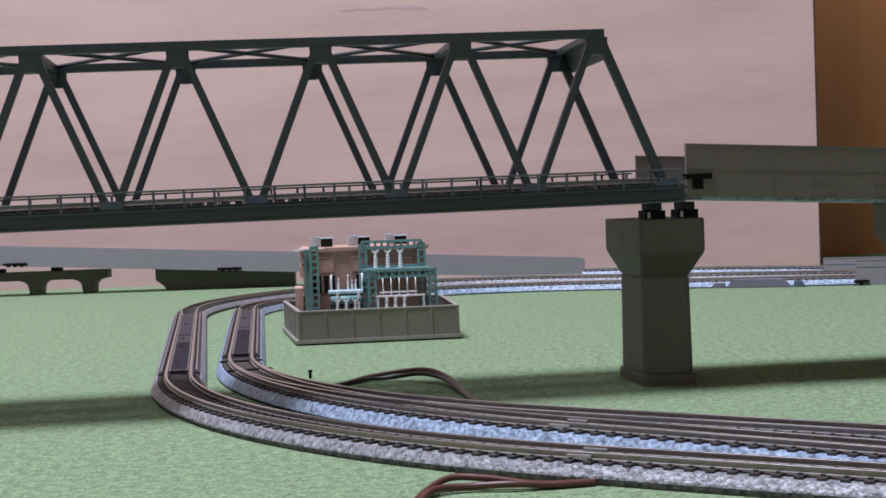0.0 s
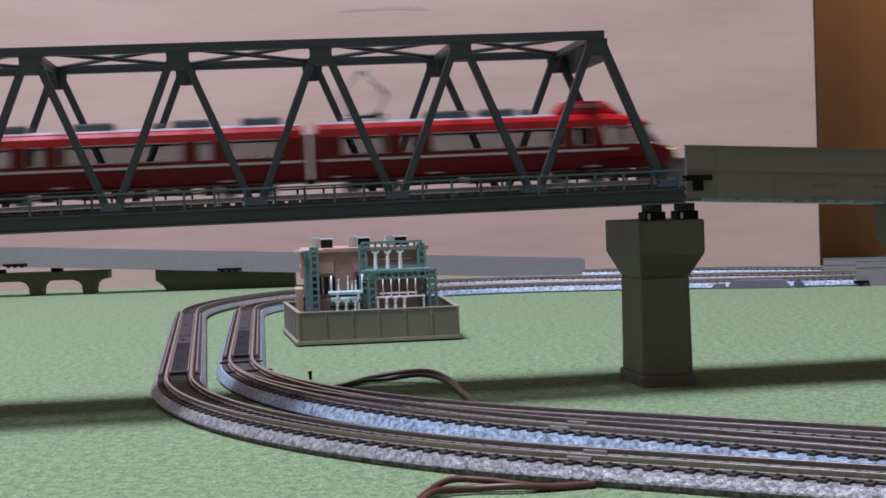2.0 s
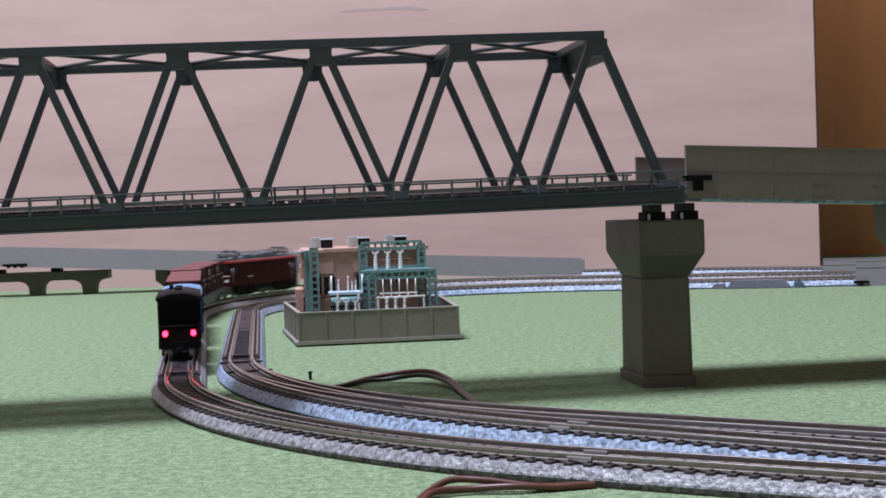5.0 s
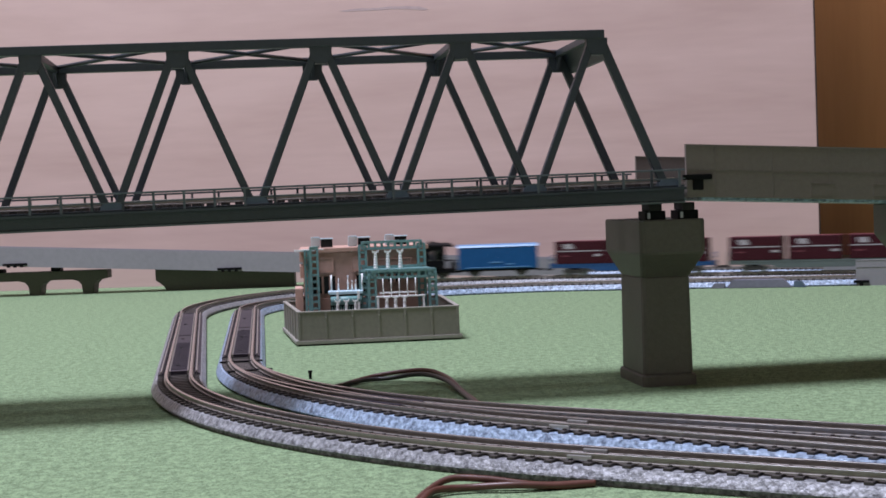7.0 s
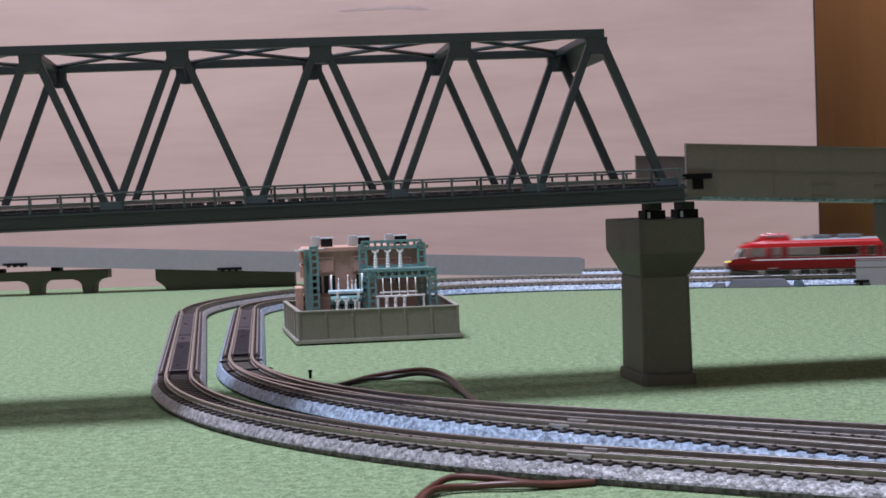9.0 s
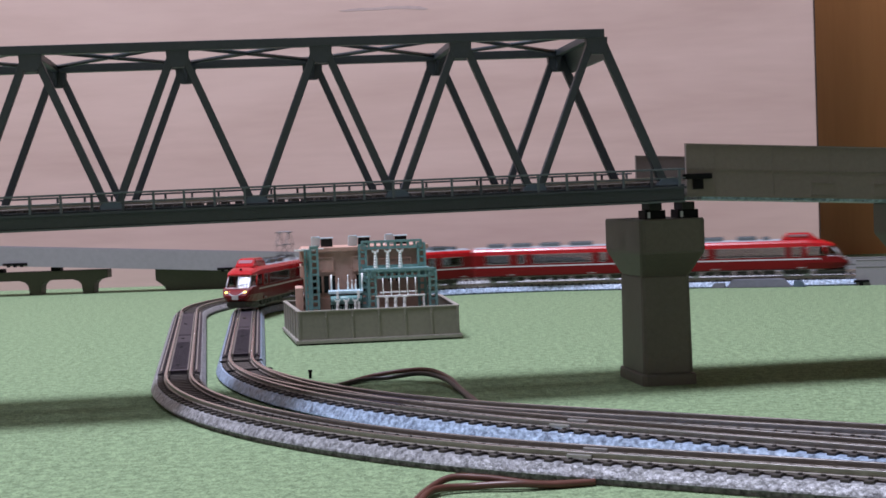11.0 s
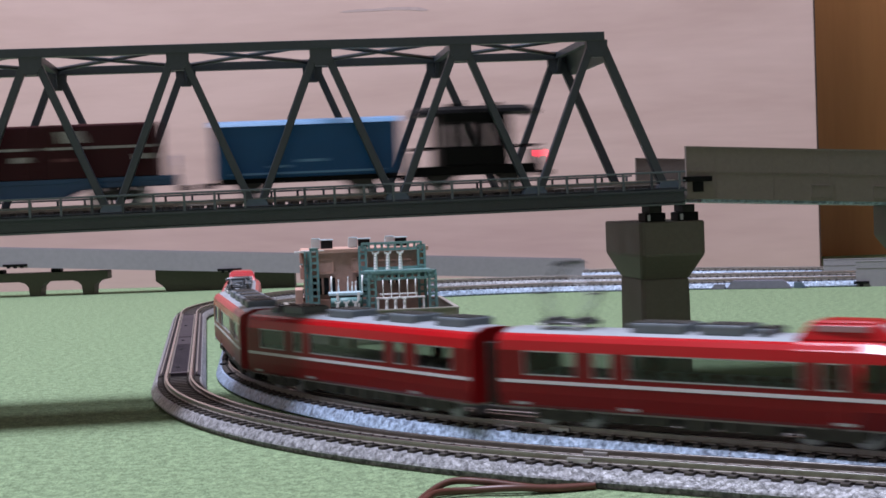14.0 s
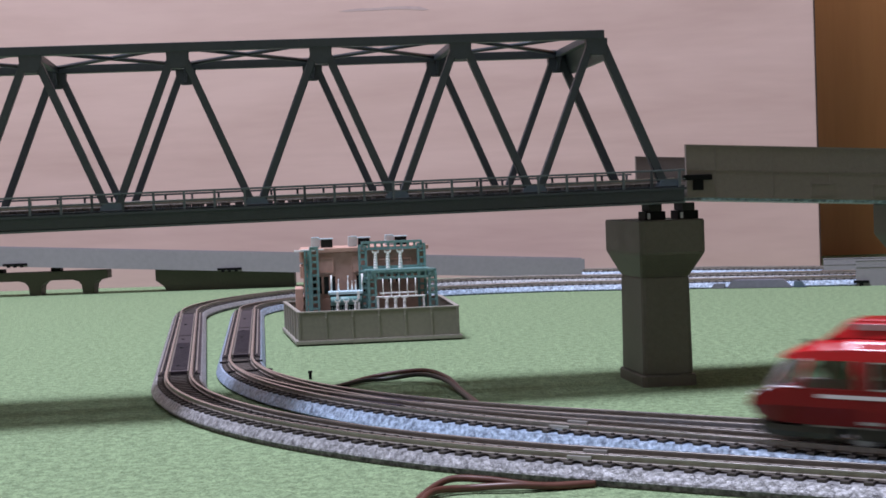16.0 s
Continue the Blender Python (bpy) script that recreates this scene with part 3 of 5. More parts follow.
# ---- piers ----
def pier(u, top):
    x, y, _ = bridge_point(u, W / 2)
    ob = thing("bridge_pier", mmpose(x, y, 0, 0, 0, BR["a"]), "olive-grey moulded pier with flared head standing on the mat", "pier", "bridge piers")

    def oct_(hx, hy, c):
        return [(-hx + c, -hy), (hx - c, -hy), (hx, -hy + c), (hx, hy - c), (hx - c, hy), (-hx + c, hy), (-hx, hy - c), (-hx, -hy + c)]

    def loft(rings):
        bm = B()
        rs = [[bm.verts.new((px, py, z)) for px, py in oct_(hx, hy, c)] for hx, hy, c, z in rings]
        for a, b in zip(rs, rs[1:]):
            for i in range(8):
                bm.faces.new((a[i], a[(i + 1) % 8], b[(i + 1) % 8], b[i]))
        bm.faces.new(rs[0][::-1])
        bm.faces.new(rs[-1])
        bmesh.ops.bevel(bm, geom=bm.edges[:], offset=0.4, segments=3, affect="EDGES")
        return bm
    part("plinth", loft([(9.6, 16.5, 0.9, -0.4), (9.6, 16.5, 0.9, 3.9)]), PIERM, ob)
    part("shaft", loft([(8.9, 15.0, 0.9, 3.92), (8.6, 14.5, 0.9, top - 20)]), PIERM, ob)
    part("head", loft([(8.6, 14.5, 0.9, top - 19.98), (11.4, 25.0, 1.2, top - 11.5), (11.4, 25.0, 1.2, top)]), PIERM, ob)
    return ob


pier(94.0, 57.8)
pier(198.5, 60.0)
pier(UL, 55.0)
pier(UL - 420, 55.0)
pier(UL - 840, 51.0)

for u in (88.5, 100.0):
    for w in (12,):
        sh = thing("bearing_shoe", mmpose(*bridge_point(u, w, 0)[:2], 57.8, 0, 0, BR["a"]), "black bearing shoe between pier head and truss", "bearing", "bearing shoes")
        part("block", box(B(), -3.6, 3.6, -4.5, 4.5, 0, 3.0, 0.3), BLACK, sh)
        part("rocker", box(B(), -2.2, 2.2, -5.0, 5.0, 3.02, 5.6, 0.3), DECK, sh)
        part("bolt", box(B(), -2.9, -2.0, -5.2, -4.52, 0.4, 2.4), METAL, sh)

# ---- ramp viaduct far behind ----
far = [(-560.0 + i * 84.6, 1212, 26.2 - 0.0553 * (-560.0 + i * 84.6 + 366), 0.0) for i in range(9)]
ramp = thing("ramp_viaduct", Matrix(), "long pale grey ramp viaduct descending behind the mat", "viaduct", "viaduct sections")
part("slab", sweep(B(), far, [(-12.5, -0.4), (-12.5, 2.0), (12.5, 2.0), (12.5, -0.4)]), FARGREY, ramp)
for s in (-14.2, 12.6):
    part("parapet", sweep(B(), far, [(s, -0.5), (s, 15.2), (s + 1.6, 15.2), (s + 1.6, -0.5)]), FARGREY, ramp)
for x, z in ((-354, 24.4), (-177, 14.6)):
    br = thing("coupler_comb", mmpose(x, 1196.8, z), "black coupling comb under the ramp's edge", "coupler", "coupling combs")
    part("bar", box(B(), -10, 10, -1, 0.8, 1.5, 3.4, 0.3), BLACK, br)
    for i in (-5.5, 0, 5.5):
        part("tooth", box(B(), i - 1.2, i + 1.2, -1, 0.8, 0, 1.48), BLACK, br)
lug = thing("ramp_lug", mmpose(119, 1196.8, 1.0), "small black coupling lug at the ramp's foot", "coupler")
part("bar", box(B(), -5, 1, -1, 0.8, 0, 1.6, 0.3), BLACK, lug)
part("tooth", box(B(), -2, 0, -1, 0.8, -1.4, -0.02), BLACK, lug)


def arch_profile(x0, x1, top, low, legs):
    """Side outline of a girder on legs with rounded haunches."""
    pts = [(x0, top), (x0, low)]
    for c in legs:
        pts += [(c - 13, low), (c - 8, low - 1.5), (c - 5.2, low - 4.5), (c - 4.6, 0.0), (c + 4.6, 0.0), (c + 5.2, low - 4.5), (c + 8, low - 1.5), (c + 13, low)]
    pts += [(x1, low), (x1, top)]
    out = []
    for p in pts:
        if x0 <= p[0] <= x1 and (not out or p[0] >= out[-1][0] - 10):
            out.append(p)
    return out


sup = thing("ramp_support", mmpose(0, 1218, 0), "dark olive arched support girder under the ramp", "support", "ramp supports")
part("girder", prism(B(), arch_profile(-470, -281, 19.5, 12.5, [-437, -342, -297.5]), "y", -8, 8, 0.3), DARKPIER, sup)
for x in (-373, -325):
    part("stud", box(B(), x - 4, x + 4, -5, 5, 19.52, 22.6, 0.4), BLACK, sup)
sup = thing("ramp_support", mmpose(0, 1218, 0), "dark olive solid support block under the ramp", "support", "ramp supports")
part("girder", prism(B(), [(-241, 19), (-241, 9), (-234, 4), (-232, 0), (-125, 0), (-125, 17.5)], "y", -8, 8, 0.3), DARKPIER, sup)
for x in (-209, -160):
    part("stud", box(B(), x - 3.5, x + 3.5, -5, 5, 17.9, 21.4, 0.4), BLACK, sup)

# track running from the ramp's foot, far behind
back_line = run(116, 1202, -15, [("A", 480, 24.0)])
track("ramp_foot_track", back_line, "track with pale ballast at the foot of the ramp", (0, 0), bed=BALLAST)

# crossing plate and trough walls beside the far bend
cp = thing("crossing_ramp", mmpose(193, 991, 0, 0, 0, -18), "flat blue-grey crossing ramp lying against the track bed", "ramp")
part("wedge", prism(B(), [(0, 0), (44, 0), (38, 5.6), (4, 5.6)], "y", 0, 10, 0.3), CROSSPLATE, cp)
part("tongue", prism(B(), [(-11, 0), (-1, 0), (-1, 3.4), (-8, 3.4)], "y", 1, 9, 0.2), CROSSPLATE, cp)
part("tongue", prism(B(), [(45, 0), (53, 0), (50, 4.0), (45, 4.0)], "y", 1, 9, 0.2), BLUEPLATE, cp)
for wx, wy, hd, tall, word in ((277, 973, -13.4, 16.6, "near"), (288, 1098, -17.0, 12.4, "far")):
    tw_ = thing("trough_wall", mmpose(wx, wy, 0, 0, 0, hd), "pale grey trough wall running beside the far tracks", "viaduct", "viaduct sections")
    part("parapet", box(B(), 0, 225, 0, 1.6, -0.4, tall, 0.2), FARGREY, tw_)
    part("coping", box(B(), -0.2, 225, -0.2, 1.8, tall + 0.02, tall + 0.6, 0.1), FARGREY, tw_)
    part("rib", box(B(), 0, 225, -0.25, -0.02, tall - 4.4, tall - 4.0), FARGREY, tw_)
    for q in range(1, 4):
        part("panel_joint", box(B(), q * 60 - 0.2, q * 60 + 0.2, -0.2, -0.02, 0.4, tall - 0.1), FARGREY, tw_)
lug = thing("trough_lug", mmpose(277, 971.6, 0.2, 0, 0, -13.4), "black coupling lug at the trough's end", "coupler")
part("bar", box(B(), -2, 8, -0.6, 1.0, 1.6, 3.4, 0.3), BLACK, lug)
part("tooth", box(B(), 1.6, 4.2, -0.6, 1.0, -0.4, 1.58), BLACK, lug)

# ---- substation in its walled yard ----
SUB = mmpose(-70.4, 690, 0, 0, 0, 6.0)
yard = thing("yard_wall", SUB, "olive-grey panelled plastic wall round a model yard", "wall enclosure")
YW, YD, YH = 77.5, 84.0, 15.6
SK = 7.0
part("base_plate", prism(B(), [(-1.2, -1.4), (YW + 1.2, -1.4), (YW + 1.2, YD + 1.2), (-1.2 - SK, YD + 1.2)], "z", 0.6, 2.4, 0.3), FENCELT, yard, "pale flanged base plate")
# Added black block stands for the dark gap under the raised plate.
part("dark_gap_block", box(B(), 0, 26, -0.6, YD, -0.3, 0.58), BLACK, yard)
for nm, b in (("front", (0, YW, 0, 1.5, 2.42, YH)), ("back", (-SK, YW, YD - 1.5, YD, 2.42, YH)), ("east", (YW - 1.5, YW, 1.52, YD - 1.52, 2.42, YH))):
    part("wall_panel", box(B(), *b, 0.15), FENCE, yard)
part("wall_panel", prism(B(), [(0, 1.52), (1.5, 1.52), (1.5 - SK, YD - 1.52), (-SK, YD - 1.52)], "z", 2.42, YH, 0.1), FENCE, yard)
part("coping", prism(B(), [(-0.3, 1.82), (1.8, 1.82), (1.8 - SK, YD - 1.82), (-0.3 - SK, YD - 1.82)], "z", YH + 0.02, YH + 0.75, 0.15), FENCELT, yard)
for b in ((-0.3, YW + 0.3, -0.35, 1.8), (-0.3 - SK, YW + 0.3, YD - 1.8, YD + 0.3), (YW - 1.8, YW + 0.3, 1.82, YD - 1.82)):
    part("coping", box(B(), *b, YH + 0.02, YH + 0.75, 0.15), FENCELT, yard)
for i in range(7):
    u = 0.7 + i * (YW - 1.4) / 6
    part("pilaster", box(B(), u - 0.55, u + 0.55, -0.45, -0.02, 2.42, YH - 0.1, 0.1), FENCE, yard)
    if 0 < i < 6:
        part("rivet", box(B(), u - 0.35, u + 0.35, -0.7, -0.47, 13.0, 13.6), FENCELT, yard)
for j in range(1, 6):
    w = j * YD / 6
    part("pilaster", box(B(), -0.4 - SK * w / YD, 0.1 - SK * w / YD, w - 0.55, w + 0.55, 2.42, YH - 0.1, 0.1), FENCE, yard)

hall = thing("substation_hall", SUB @ mmpose(0, 0, 2.4), "brown-pink flat-roofed substation hall with dark windows", "building")
# body with a recessed window band, built as piers and slabs
HB = (4, 66, 38, 74)
part("wall", box(B(), HB[0], HB[1], HB[2], HB[3], 0, 40.6, 0.2), BRICKPINK, hall)
part("roof", box(B(), HB[0] - 1.2, HB[1] + 1.2, HB[2] - 1.6, HB[3] + 1, 40.62, 42.8, 0.25), PINKTRIM, hall, "pale pink roof slab")
for u0, u1, z0, z1 in ((11, 18.5, 31, 37.5), (28.5, 36, 31, 37.5), (42, 58, 32, 36)):
    part("wall_panel", box(B(), u0, u1, HB[2] - 0.9, HB[2] - 0.02, z0, z1, 0.2), BRICKPINK, hall)
    for a, b, c, d in ((u0 - 0.4, u1 + 0.4, z1, z1 + 0.6), (u0 - 0.4, u1 + 0.4, z0 - 0.6, z0), (u0 - 0.5, u0, z0, z1), (u1, u1 + 0.5, z0, z1)):
        part("panel_trim", box(B(), a, b, HB[2] - 1.2, HB[2] - 0.92, c, d), PINKTRIM, hall)
for u0, u1, z0, z1 in ((8, 13, 20, 28.5), (13.5, 20, 20, 28.5), (30, 36.5, 20, 28.5), (46, 49.2, 24.5, 28.5), (49.8, 53, 24.5, 28.5)):
    w = part("window", box(B(), u0, u1, HB[2] - 0.5, HB[2] - 0.02, z0, z1), WINDARK, hall, "dark window")
    for x in (u0, (u0 + u1) / 2, u1):
        part("mullion", box(B(), x - 0.3, x + 0.3, HB[2] - 0.8, HB[2] - 0.52, z0, z1), PINKTRIM, w)
part("plinth_course", box(B(), HB[0] - 0.6, HB[1] + 0.6, HB[2] - 0.8, HB[3], 0.02, 17.5, 0.2), BRICKPINK, hall)
part("annex", box(B(), -0.6, HB[0] - 0.62, 36, 60, 0, 23, 0.3), BRICKPINK, hall)
for z in (28, 36):
    part("side_ledge", box(B(), HB[0] - 1.8, HB[0] - 0.02, 40, 70, z, z + 6, 0.2), BRICKPINK, hall)
part("eave", box(B(), HB[0] - 4.5, HB[0] + 6, HB[2] - 5, HB[2] - 1.62, 41.6, 42.4), WHITEP, hall, "thin white eave strip")
for u, w in ((11, 50), (30, 50), (49, 52)):
    ro = thing("roof_ventilator", SUB @ mmpose(u, w, 45.22), "pale blue slanted roof ventilator with dark mouth", "ventilator", "roof ventilators")
    part("hood", prism(B(), [(0, 0), (7, 0), (7, 3.0), (2.2, 5.4), (-1.5, 5.4)], "x", -2.6, 1.8, 0.2), GREYBLUE, ro)
    part("mouth", box(B(), 2.2, 8.2, -3.5, -0.05, 0.0, 4.2, 0.2), WINDARK, ro)
    part("lid", box(B(), 1.8, 8.6, -3.9, 0.1, 4.22, 4.8, 0.1), GREYBLUE, ro)


def lattice(bm, a, b, s=3.2, rung=3.4):
    """A square lattice post or beam from a to b: four corner angles, rungs on every face."""
    a, b = Vector(a), Vector(b)
    t = (b - a).normalized()
    e = Vector((0, 1, 0)) if abs(t.y) < 0.9 else Vector((1, 0, 0))
    f = t.cross(e).normalized()
    h = s / 2
    for p in (-1, 1):
        for q in (-1, 1):
            o = e * h * p + f * h * q
            strut(bm, a + o, b + o, 1.1, 1.1)
    n = max(2, round((b - a).length / rung))
    for i in range(n + 1):
        c = a + (b - a) * i / n
        for p in (-1, 1):
            strut(bm, c + e * h * p - f * h, c + e * h * p + f * h, 1.0, 0.8)
            strut(bm, c + f * h * p - e * h, c + f * h * p + e * h, 1.0, 0.8)
    return bm


gan = thing("lattice_gantry", SUB @ mmpose(0, 0, 2.4), "teal plastic lattice gantry of two storeys in the yard", "gantry")
tall, low_ = 43.4, 29.4
for u, w, z in ((33.5, 32, tall), (63.0, 32, tall), (37.0, 17, low_), (66.8, 17, low_), (33.5, 22, low_)):
    part("lattice_post", lattice(B(), (u, w, 0), (u, w, z)), TEAL, gan)
for a, b in (((33.5, 32, tall), (63.0, 32, tall)), ((33.5, 32, low_ + 1.5), (63, 32, low_ + 1.5)), ((37, 17, low_), (66.8, 17, low_)), ((37, 17, low_), (33.5, 32, low_)), ((66.8, 17, low_), (63, 32, low_))):
    part("lattice_beam", lattice(B(), a, b), TEAL, gan)
part("platform", box(B(), 34, 66, 18, 31, low_ + 1.9, low_ + 2.4), TEAL, gan)
tw = thing("lattice_tower", SUB @ mmpose(9.2, 30, 2.4), "teal plastic lattice tower beside the hall", "tower")
part("lattice_post", lattice(B(), (0, 0, 0), (0, 0, 43), 3.4), TEAL, tw)
part("lattice_post", lattice(B(), (-3.6, 3, 0), (-3.6, 3, 42), 1.6), TEAL, tw)
part("cap", box(B(), -2.2, 2.2, -2.2, 2.2, 43.4, 44.0, 0.1), TEAL, tw)
part("arm", box(B(), -6, 5, -1, 1, 42.2, 42.8, 0.1), WHITEP, tw, "thin white cross arm")


def insulator(u, w, z, h, r, name="insulator", horn=False):
    ob = thing(name, SUB @ mmpose(u, w, z), "ribbed white insulator post in the yard", "insulator", "insulators")
    bm = B()
    n = 10
    prof = []
    k = 6
    for i in range(k * 2 + 1):
        prof.append((r * (0.86 if i % 2 else 0.7) * (1 - 0.25 * i / (2 * k)), h * i / (2 * k)))
    rings = [[bm.verts.new((q * math.cos(2 * math.pi * j / n), q * math.sin(2 * math.pi * j / n), zz)) for j in range(n)] for q, zz in prof]
    for a, b in zip(rings, rings[1:]):
        for j in range(n):
            bm.faces.new((a[j], a[(j + 1) % n], b[(j + 1) % n], b[j]))
    bm.faces.new(rings[0][::-1])
    bm.faces.new(rings[-1])
    part("post", bm, WHITEP, ob)
    if horn:
        hb = B()
        prism(hb, [(-r * 1.1, h), (r * 1.1, h), (r * 1.3, h + 1.5), (r * 0.5, h + 0.7), (-r * 0.5, h + 0.7), (-r * 1.3, h + 1.5)], "y", -r * 0.5, r * 0.5)
        part("horn", hb, WHITEP, ob)
    return ob


for u in (39.5, 45.6, 51.8):
    insulator(u, 24, low_ + 4.82, 8.0, 1.35, horn=True)
for u in (43.5, 47.8, 52.2):
    insulator(u, 11, 2.4, 18.0, 1.35, horn=True)
for u in (19.5, 23.8, 28.2):
    insulator(u, 11, 2.4, 17.0, 1.15, horn=True)
fr = thing("busbar_frame", SUB @ mmpose(0, 0, 2.4), "white busbar frame on posts with thin insulators", "busbar frame")
part("crossbar", box(B(), 38.5, 62.5, 12, 13.2, 18.2, 19.0, 0.15), WHITEP, fr)
part("crossbar", box(B(), 40.5, 59, 15, 16, 20.0, 20.7, 0.15), WHITEP, fr)
for u in (42, 46, 50, 54, 58):
    part("pin", rod(B(), [(u, 12.6, 19), (u, 12.6, 24), (u, 12.6, 27.5)], 0.3, 6), WHITEP, fr)
for u in (39.3, 61.7):
    part("leg", box(B(), u - 0.5, u + 0.5, 12.1, 13.1, 0, 18.18), WHITEP, fr)
tf = thing("transformer", SUB @ mmpose(24.0, 22, 2.4), "dark teal finned transformer with pale lid", "transformer")
part("tank", box(B(), -7.6, 7.6, -4, 4, 0, 20.0, 0.3), WINDARK, tf)
for i in range(11):
    part("fin", box(B(), -7.2 + i * 1.4, -6.6 + i * 1.4, -5.4, -4.02, 1, 14.5), TEAL, tf)
part("conservator", rod(B(), [(-7.5, -4.6, 17.3), (7.5, -4.6, 17.3)], 2.2, 12), TEAL, tf)
part("lid", box(B(), -8.4, 8.4, -5, 5, 20.4, 21.9, 0.25), GREYBLUE, tf, "pale blue-white lid")
for u, h in ((-7, 8), (-3.5, 6.2), (1.2, 7.6), (3.2, 5.0), (5, 5.2), (8.2, 8.2)):
    part("bushing", rod(B(), [(u, -2, 21.9), (u, -2, 21.9 + h * 0.5), (u + 0.2, -2, 21.9 + h)], 0.45, 8), WHITEP, tf)
for u in (-4.2, 6.0):
    part("frame_leg", box(B(), u - 0.6, u + 0.6, -6.6, -5.5, 0, 21.9), WHITEP, tf)


# ---- wires on the mat ----
def wire(name, pts, mat, label):
    cu = []
    n = 10
    P_ = [pts[0]] + pts + [pts[-1]]
    for i in range(1, len(P_) - 2):
        p0, p1, p2, p3 = (Vector(P_[i + k]) for k in (-1, 0, 1, 2))
        for j in range(n):
            t = j / n
            cu.append(0.5 * (2 * p1 + (p2 - p0) * t + (2 * p0 - 5 * p1 + 4 * p2 - p3) * t * t + (3 * p1 - p0 - 3 * p2 + p3) * t ** 3))
    cu.append(Vector(P_[-1]))
    ob = thing(name, Matrix(), label, "wire", "feeder wires")
    part("sheath", rod(B(), cu, 0.85, 8), mat, ob)


wire("feeder_wire", [(-43, 517, 0.7), (-33, 537, 1.4), (-22, 541, 3.0), (-8, 535, 4.4), (0, 520, 3.2), (5, 498, 0.9), (8, 480, 0.7), (12, 450, 0.7)], WIREM, "brown feeder wire looping low over the mat")
wire("feeder_wire", [(-45, 515, 1.0), (-32, 536, 1.2), (-22, 539, 1.4), (-10, 533, 3.2), (-1, 519, 2.6), (4.2, 498, 0.9), (7, 480, 0.7), (11, 450, 0.7)], WIREK, "black feeder wire lying along the brown one")
wire("feeder_wire", [(-9, 312, 0.8), (-5, 326, 1.6), (0, 331, 3.0), (8, 331, 2.6), (20, 330, 1.0), (31, 331, 0.8)], WIREM, "brown feeder wire at the foot of the ballast")
wire("feeder_wire", [(-7.6, 312, 0.8), (-4, 325, 1.5), (4, 329, 1.2), (14, 328, 1.6), (24, 329, 0.9), (33, 331, 0.8)], WIREM, "brown feeder wire at the foot of the ballast")
peg = thing("track_peg", mmpose(-53, 558, 0), "small black peg beside the turnout", "peg")
part("pin", rod(B(), [(0, 0, -0.3), (0, 0, 2.4)], 0.6, 8), BLACK, peg)
part("head", rod(B(), [(0, 0, 2.42), (0, 0, 3.2)], 0.85, 8), BLACK, peg)

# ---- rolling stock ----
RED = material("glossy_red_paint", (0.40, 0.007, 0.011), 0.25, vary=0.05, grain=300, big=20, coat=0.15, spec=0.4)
# The same red darkened: shade on sides and nose is painted in.
REDSIDESHADE = material("shaded_red_side_paint", (0.142, 0.0035, 0.005), 0.36, vary=0.06, grain=300, big=20, spec=0.25)
# Red darkened for shade on the end walls; also draws the door joints.
SHADEJOINTRED = material("shaded_red_end_and_joint", (0.24, 0.006, 0.010), 0.3, vary=0.06, grain=300, big=20, spec=0.4)
STRIPE = material("white_stripe_paint", (0.58, 0.56, 0.58), 0.3, vary=0.05)
ROOFGREY = material("blue_grey_roof", (0.31, 0.34, 0.37), 0.45, vary=0.12, grain=300)
ACGREY = material("grey_roof_unit", (0.13, 0.155, 0.175), 0.45, vary=0.15, grain=400)
BOGIE = material("grey_bogie_plastic", (0.06, 0.058, 0.052), 0.5, vary=0.25, spec=0.2, grain=500, bump=0.3)
SEAT = material("interior_plastic", (0.27, 0.26, 0.25), 0.6, vary=0.15)
# Locomotive red darkened to carry the shade on its sides.
LOCOSHADE = material("shaded_brick_red_paint", (0.044, 0.004, 0.0035), 0.5, spec=0.1, vary=0.10, grain=300, big=20)
LOCOROOF = material("dark_grey_roof", (0.045, 0.047, 0.05), 0.5, vary=0.2, grain=400, big=40)
# Brighter copy of that red: light along the roof edge, painted in.
LOCOLIT = material("lit_red_edge", (0.26, 0.013, 0.014), 0.35, vary=0.08)
# Container maroon with the shade of its sides painted in.
MAROONSHADE = material("shaded_maroon_paint", (0.044, 0.008, 0.012), 0.5, vary=0.10, grain=300, big=20, spec=0.15)
# The maroon again, lightened as if lit from above; also a marking tone.
MAROONLITMARK = material("toplit_maroon_and_marking", (0.16, 0.035, 0.045), 0.4, vary=0.12, grain=200, big=15)
FLATGREY = material("grey_green_flat_wagon", (0.10, 0.125, 0.115), 0.45, vary=0.12)
FLATBLUE = material("blue_flat_wagon", (0.010, 0.062, 0.17), 0.4, vary=0.1)
BLUEBOX = material("bright_blue_van_paint", (0.005, 0.072, 0.20), 0.42, spec=0.3, vary=0.08, grain=300, big=25)
BLUEROOF = material("pale_blue_van_roof", (0.11, 0.27, 0.47), 0.35, vary=0.08)
GREYMARK = material("pale_grey_marking", (0.38, 0.36, 0.355), 0.45, vary=0.06)
# A pale pink lamp reflection is painted into the cab glass colour.
CABGLINT = material("painted_cab_reflection", (0.34, 0.17, 0.19), 0.08, vary=0.05)
HEADLIGHT = glow("warm_headlight", (1.0, 0.86, 0.16), 6.0)
TAILLIGHT = glow("red_tail_light", (1.0, 0.02, 0.06), 9.0)
GLASS = bpy.data.materials.new("tinted_window_glass")
GLASS.use_nodes = True
_b = GLASS.node_tree.nodes["Principled BSDF"]
_b.inputs["Base Color"].default_value = (0.55, 0.57, 0.57, 1)
_b.inputs["Transmission Weight"].default_value = 1.0
_b.inputs["Roughness"].default_value = 0.03
_b.inputs["IOR"].default_value = 1.3
